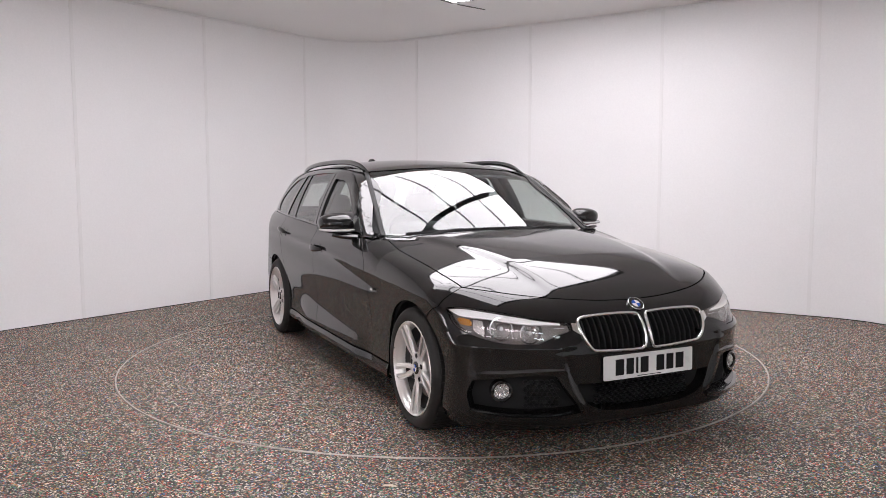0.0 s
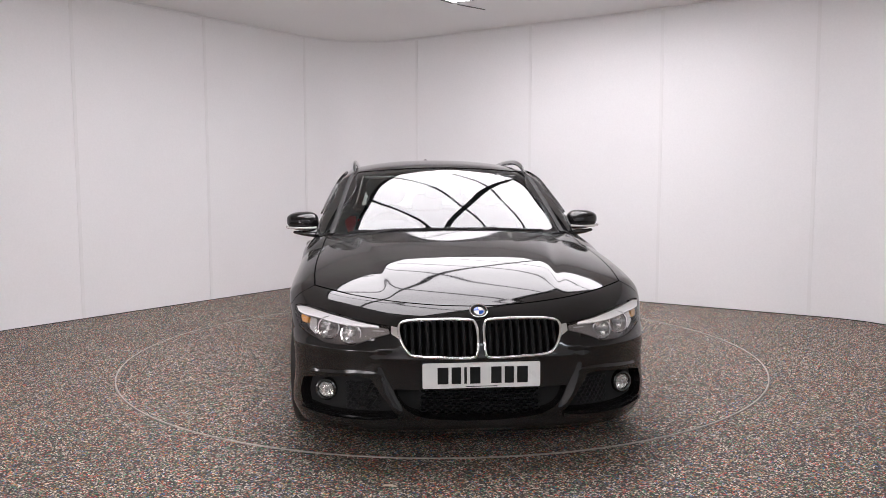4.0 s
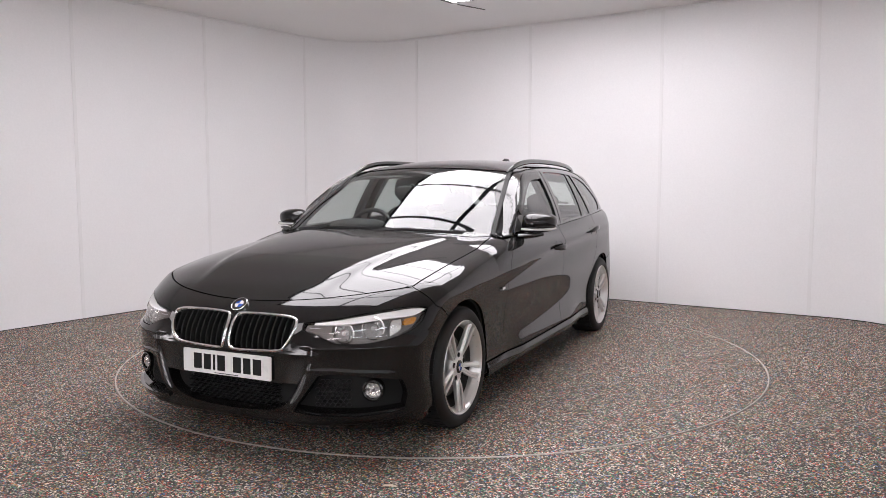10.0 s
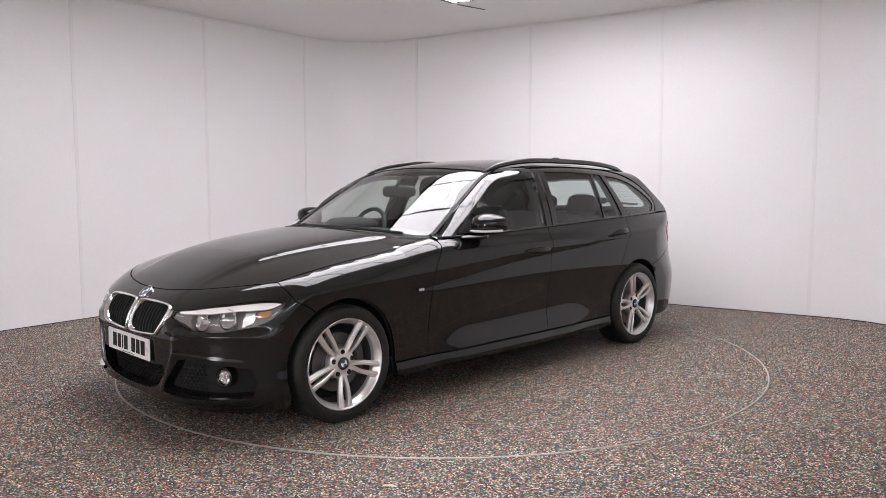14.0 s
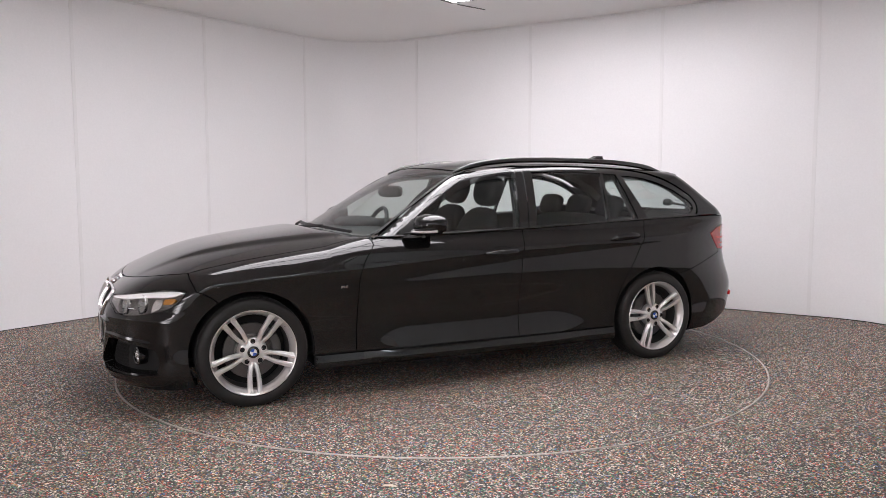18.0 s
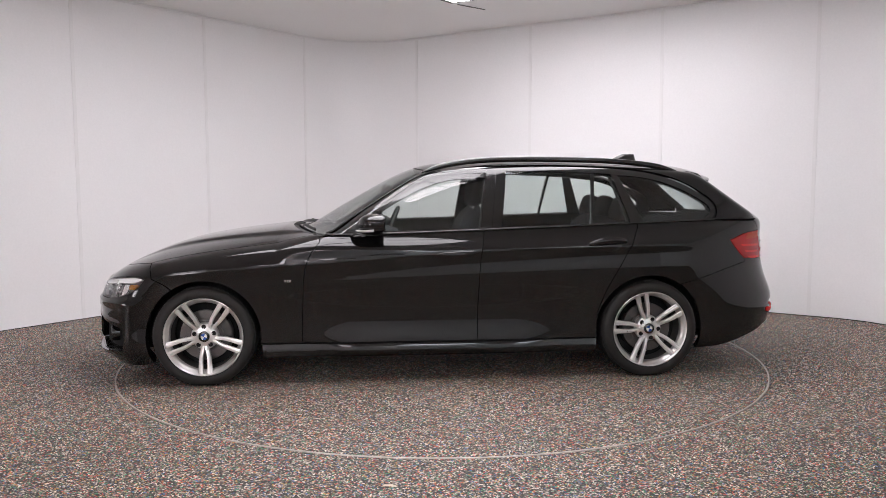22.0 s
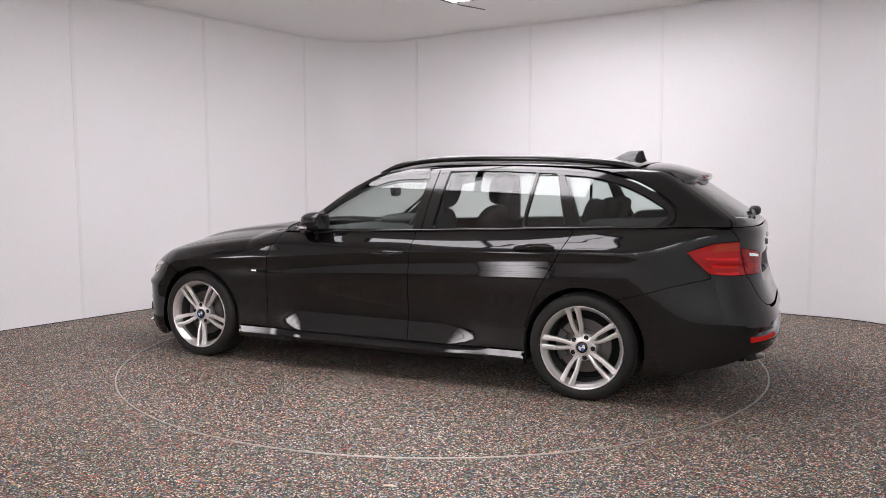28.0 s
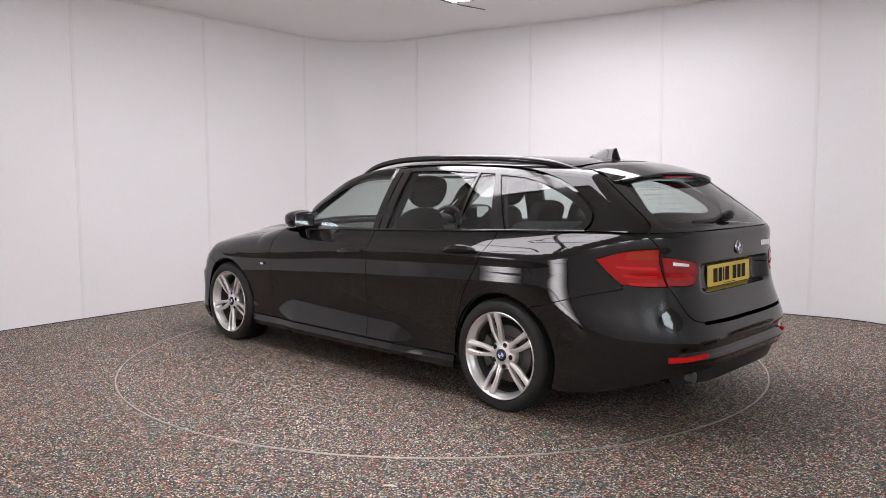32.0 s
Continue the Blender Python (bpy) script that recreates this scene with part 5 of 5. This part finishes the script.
part("stalk", sweep([(-1.14, 0, 1.205), (-1.135, 0, 1.222), (-1.128, 0, 1.236)], ring_section(.012, 8), up=(0, 1, 0)), M["satin"], rv)
for y in (.34, -.34):
    part("sun_visor", blob(bmesh.new(), (-1.40, y, 1.285), (.075, .19, .010), 3.4, m=None), M["lining_light"], car)
bm = box(bmesh.new(), (-1.9, -.11, .40), (-1.15, .11, .58), bevel=.03)
part("centre_console", bm, M["lining"], car)

# ---- outer fittings ----
def door_mirror(side):
    fl = (lambda b: b) if side > 0 else flipped

    def nose(v):
        out = min(1, max(0, (v.y + .105) / .21))
        v = Vector((v.x, v.y, v.z * (1.16 - .42 * out if v.z > 0 else 1 - .12 * out)))
        k = max(0, v.x) / .115
        return Vector((min(v.x, .115), v.y, v.z * (1 - .16 * k) + .008 * v.y / .1)) + Vector((-.025 * max(0, v.y) / .1, 0, 0)) if v.x > -.06 else Vector((-.06, v.y, v.z))
    m = part("door_mirror", fl(blob(bmesh.new(), (-1.045, .935, .995), (.090, .105, .068), 2.7, nu=28, nv=16, shape=nose)), M["paint"], car, "gloss black door mirror")
    b = box(bmesh.new(), (-1.108, .858, .950), (-1.100, 1.008, 1.040), bevel=.003)
    part("glass", fl(b), M["mirror"], m, "mirror glass")
    arm = sweep([(-.985, .985, .930), (-.97, .93, .922), (-.95, .88, .918), (-.935, .835, .915)], ring_section(.030, 12, 1.0, .55), scales=[.5, .9, 1.05, 1.15])
    part("arm", fl(arm), M["gloss"], m)
    pts = [(-.985, .842, .958), (-.955, .875, .957), (-.945, .93, .957), (-.962, .99, .958), (-1.00, 1.030, .960), (-1.05, 1.040, .962)]
    part("indicator", fl(sweep([tuple(q) for q in rom(pts, .015)], ring_section(.0075, 8))), M["clear_strip"], m, "clear indicator strip")


M["clear_strip"] = material("pale_indicator_lens", (.55, .54, .53), .15, coat=1.0)
door_mirror(1)
door_mirror(-1)
sail = loop(lay("s", [(-.885, .945), (-.955, 1.0), (-.995, 1.03)]), lay("s", [(-.995, 1.03), (-1.04, .947)]), lay("s", [(-1.04, .947), (-.885, .945)]))
both("mirror_foot", skin(sail, off=.003, fold=.01, gap=0, d=.04), M["satin"], car)


def handle(x0, z0, x1, z1):
    """A bar handle over a scooped cup."""
    cx, cz = (x0 + x1) / 2, (z0 + z1) / 2
    cup = loop(lay("s", [(cx + .085 * math.cos(a), cz - .006 + .044 * math.sin(a)) for a in np.linspace(0, 2 * math.pi, 25)], step=.01))
    cup_me = skin(cup, off=.0012, fold=0, gap=0, d=.012, lift=lambda p: -.030 * np.clip(1 - ((p[:, 0] - cx) / .085) ** 2 - ((p[:, 2] - cz + .006) / .044) ** 2, 0, 1))
    line = lay("s", [(x0, z0), (x1, z1)], step=.012)
    t = np.linspace(0, 1, len(line))
    line = line + slope(line) * (.008 + .030 * np.sin(math.pi * t) ** .6)[:, None]
    k = [max(.25, math.sin(math.pi * min(max(q, .03), .97)) ** .35) for q in t]
    for side in (1, -1):
        pts = line * np.array([1, side, 1])
        h = part("door_handle", sweep([tuple(q) for q in pts], ring_section(.021, 14, .60, 1.0), scales=k), M["paint"], car, "body-coloured bar handle")
        part("cup", cup_me if side > 0 else other_side(cup_me), M["paint"], h)


handle(-1.442, .803, -1.680, .813)
handle(-2.407, .855, -2.645, .868)
for side in (1, -1):
    bm = bmesh.new()
    box(bm, (-.540, -.001, .642), (-.528, .004, .656), bevel=.001)
    box(bm, (-.526, -.001, .642), (-.514, .004, .656), bevel=.001)
    box(bm, (-.512, -.001, .642), (-.500, .004, .656), bevel=.001)
    bmesh.ops.translate(bm, vec=(0, .8995, 0), verts=bm.verts)
    part("wing_badge", bm if side > 0 else flipped(bm), M["chrome"], car, "small chrome badge of plain bars")

rail_z = spline([-1.36, -1.45, -1.61, -1.98, -2.35, -2.87, -3.0, -3.08], [1.322, 1.352, 1.386, 1.408, 1.405, 1.372, 1.350, 1.330])
rail_y = spline([-1.36, -1.61, -2.2, -2.87, -3.08], [.600, .606, .606, .592, .574])
pts = [(x, float(rail_y(x)), float(rail_z(x)) - .010) for x in np.linspace(-1.36, -3.08, 44)]
for side in (1, -1):
    q = [(x, side * y, z) for x, y, z in pts]
    k = [min(1, .35 + 9 * min(i, 43 - i) / 43) for i in range(44)]
    rail = part("roof_rail", sweep(q, ring_section(.0145, 12, .9, 1.25), scales=k), M["gloss"], car, "gloss black roof rail")

# shark-fin aerial
bm, rows = bmesh.new(), []
for k in np.linspace(0, 1, 12):
    z = 1.384 + .068 * k
    x0, x1, w = -2.775 - .120 * k ** 1.5, -3.005 + .026 * k ** .8, .036 * (1 - k) ** .7 + .006
    c, h = (x0 + x1) / 2, (x0 - x1) / 2
    rows.append([bm.verts.new((c + h * math.copysign(abs(math.cos(a)) ** .8, math.cos(a)), w * math.sin(a) * (1 - .45 * math.cos(a)), z)) for a in np.linspace(0, 2 * math.pi, 24, endpoint=False)])
for a, b in zip(rows, rows[1:]):
    for j in range(24):
        bm.faces.new((a[j], a[(j + 1) % 24], b[(j + 1) % 24], b[j]))
bm.faces.new(rows[-1])
bmesh.ops.recalc_face_normals(bm, faces=bm.faces)
part("aerial", soften(bm, 50), M["paint"], car, "black shark-fin aerial")

# wipers and scuttle
scuttle_half = loop(lay("t", [(-.478, 0), (-.488, .2), (-.523, .4), (-.593, .60), (-.70, .757)]), lay("t", [(-.70, .757), (-.74, .727)]), lay("t", [(-.74, .727), (-.65, .585), (-.577, .405), (-.53, .205), (-.51, 0)]))
part("scuttle", skin(loop(scuttle_half, mirrored(scuttle_half)), off=-.012, fold=.01, gap=0, d=.03), M["satin"], car, "black plastic scuttle panel")
for y0, y1 in ((-.62, -.02), (-.05, .58)):
    line = lay("t", [(-.545 - .18 * (abs(y) / .7) ** 2, y) for y in np.linspace(y0, y1, 8)])
    line = line + slope(line) * .011
    w = part("wiper", sweep([tuple(q) for q in line], ring_section(.008, 6, .8, 1.3)), M["satin"], car, "black wiper")
    p0 = line[0] + np.array([.07, 0, -.02])
    part("arm", sweep([tuple(p0), tuple(p0 * .5 + line[len(line) // 2] * .5 + np.array([.01, 0, .004])), tuple(line[len(line) // 2] + np.array([0, 0, .008]))], ring_section(.009, 6)), M["satin"], w)
rw = part("rear_wiper", sweep([(-3.655, .01, 1.072), (-3.672, .16, 1.052), (-3.655, .36, 1.043)], ring_section(.010, 8), up=(-.6, 0, .8)), M["satin"], car, "black rear wiper")
part("boss", blob(bmesh.new(), (-3.668, -.01, 1.070), (.035, .045, .03), 2.4), M["satin"], rw)

# bright-edged trim along the foot of the side windows
line = lay("s", [(-.745, .922), (-1.2, .933), (-1.738, .950), (-2.3, .970), (-2.735, .985), (-3.0, .992), (-3.27, .999)], step=.05)
line = line + slope(line) * .003
for side in (1, -1):
    part("belt_trim", sweep([tuple(q * np.array([1, side, 1])) for q in line], ring_section(.0065, 10, .8, 1.0)), M["gloss"], car, "gloss black belt trim")


# smoked wind deflectors over the front windows, and the split black covers between the doors
high = [(-1.06, 1.085), (-1.20, 1.187), (-1.36, 1.266), (-1.53, 1.313), (-1.775, 1.328)]
low = [(-1.770, 1.268), (-1.53, 1.255), (-1.36, 1.205), (-1.20, 1.125), (-1.06, 1.040), (-1.04, 1.055)]
both("wind_deflector", skin(loop(lay("s", high), lay("s", low)), off=.014, fold=.012, gap=0, d=.02, lift=lambda p: .010 * np.clip((p[:, 0] + 1.75) / .04, -1, 0)), M["smoke"], car, "smoked wind deflector over the window")
for a, b, c, e in ((-1.772, -1.828, -1.722, -1.776), (-1.842, -1.902, -1.790, -1.848)):
    cover = loop(lay("s", [(a, 1.326), (b, 1.326)]), lay("s", [(b, 1.326), (e, .958)]), lay("s", [(e, .958), (c, .955)]), lay("s", [(c, .955), (a, 1.326)]))
    both("pillar_cover", skin(cover, off=.005, fold=.008, gap=0, d=.02), M["gloss"], car, "gloss black pillar cover")

# rubber strips along the windscreen's sides, widened to darken the pillars' bright reflection
for side in (1, -1):
    line = lay("t", [(-.75, .734), (-.97, .692), (-1.20, .647), (-1.425, .600)], step=.04)
    line = line + slope(line) * .002
    part("windscreen_strip", sweep([tuple(q * np.array([1, side, 1])) for q in line], ring_section(.0155, 8, 1.0, .28)), M["rubber"], car, "black rubber windscreen strip, widened to darken the pillar's bright reflection")


# ---- what moves ----
def motions():
    """The turntable and the car on it go round together."""
    pivot = Matrix.Translation((1.54204, -.02587, 0))
    times = [k * 2.0 for k in range(17)]
    walk(turntable, [(t, pose(0, 0, 0, 0, 0, heading(t))) for t in times])
    walk(car, [(t, pose(0, 0, 0, 0, 0, heading(t)) @ pivot) for t in times])


motions()
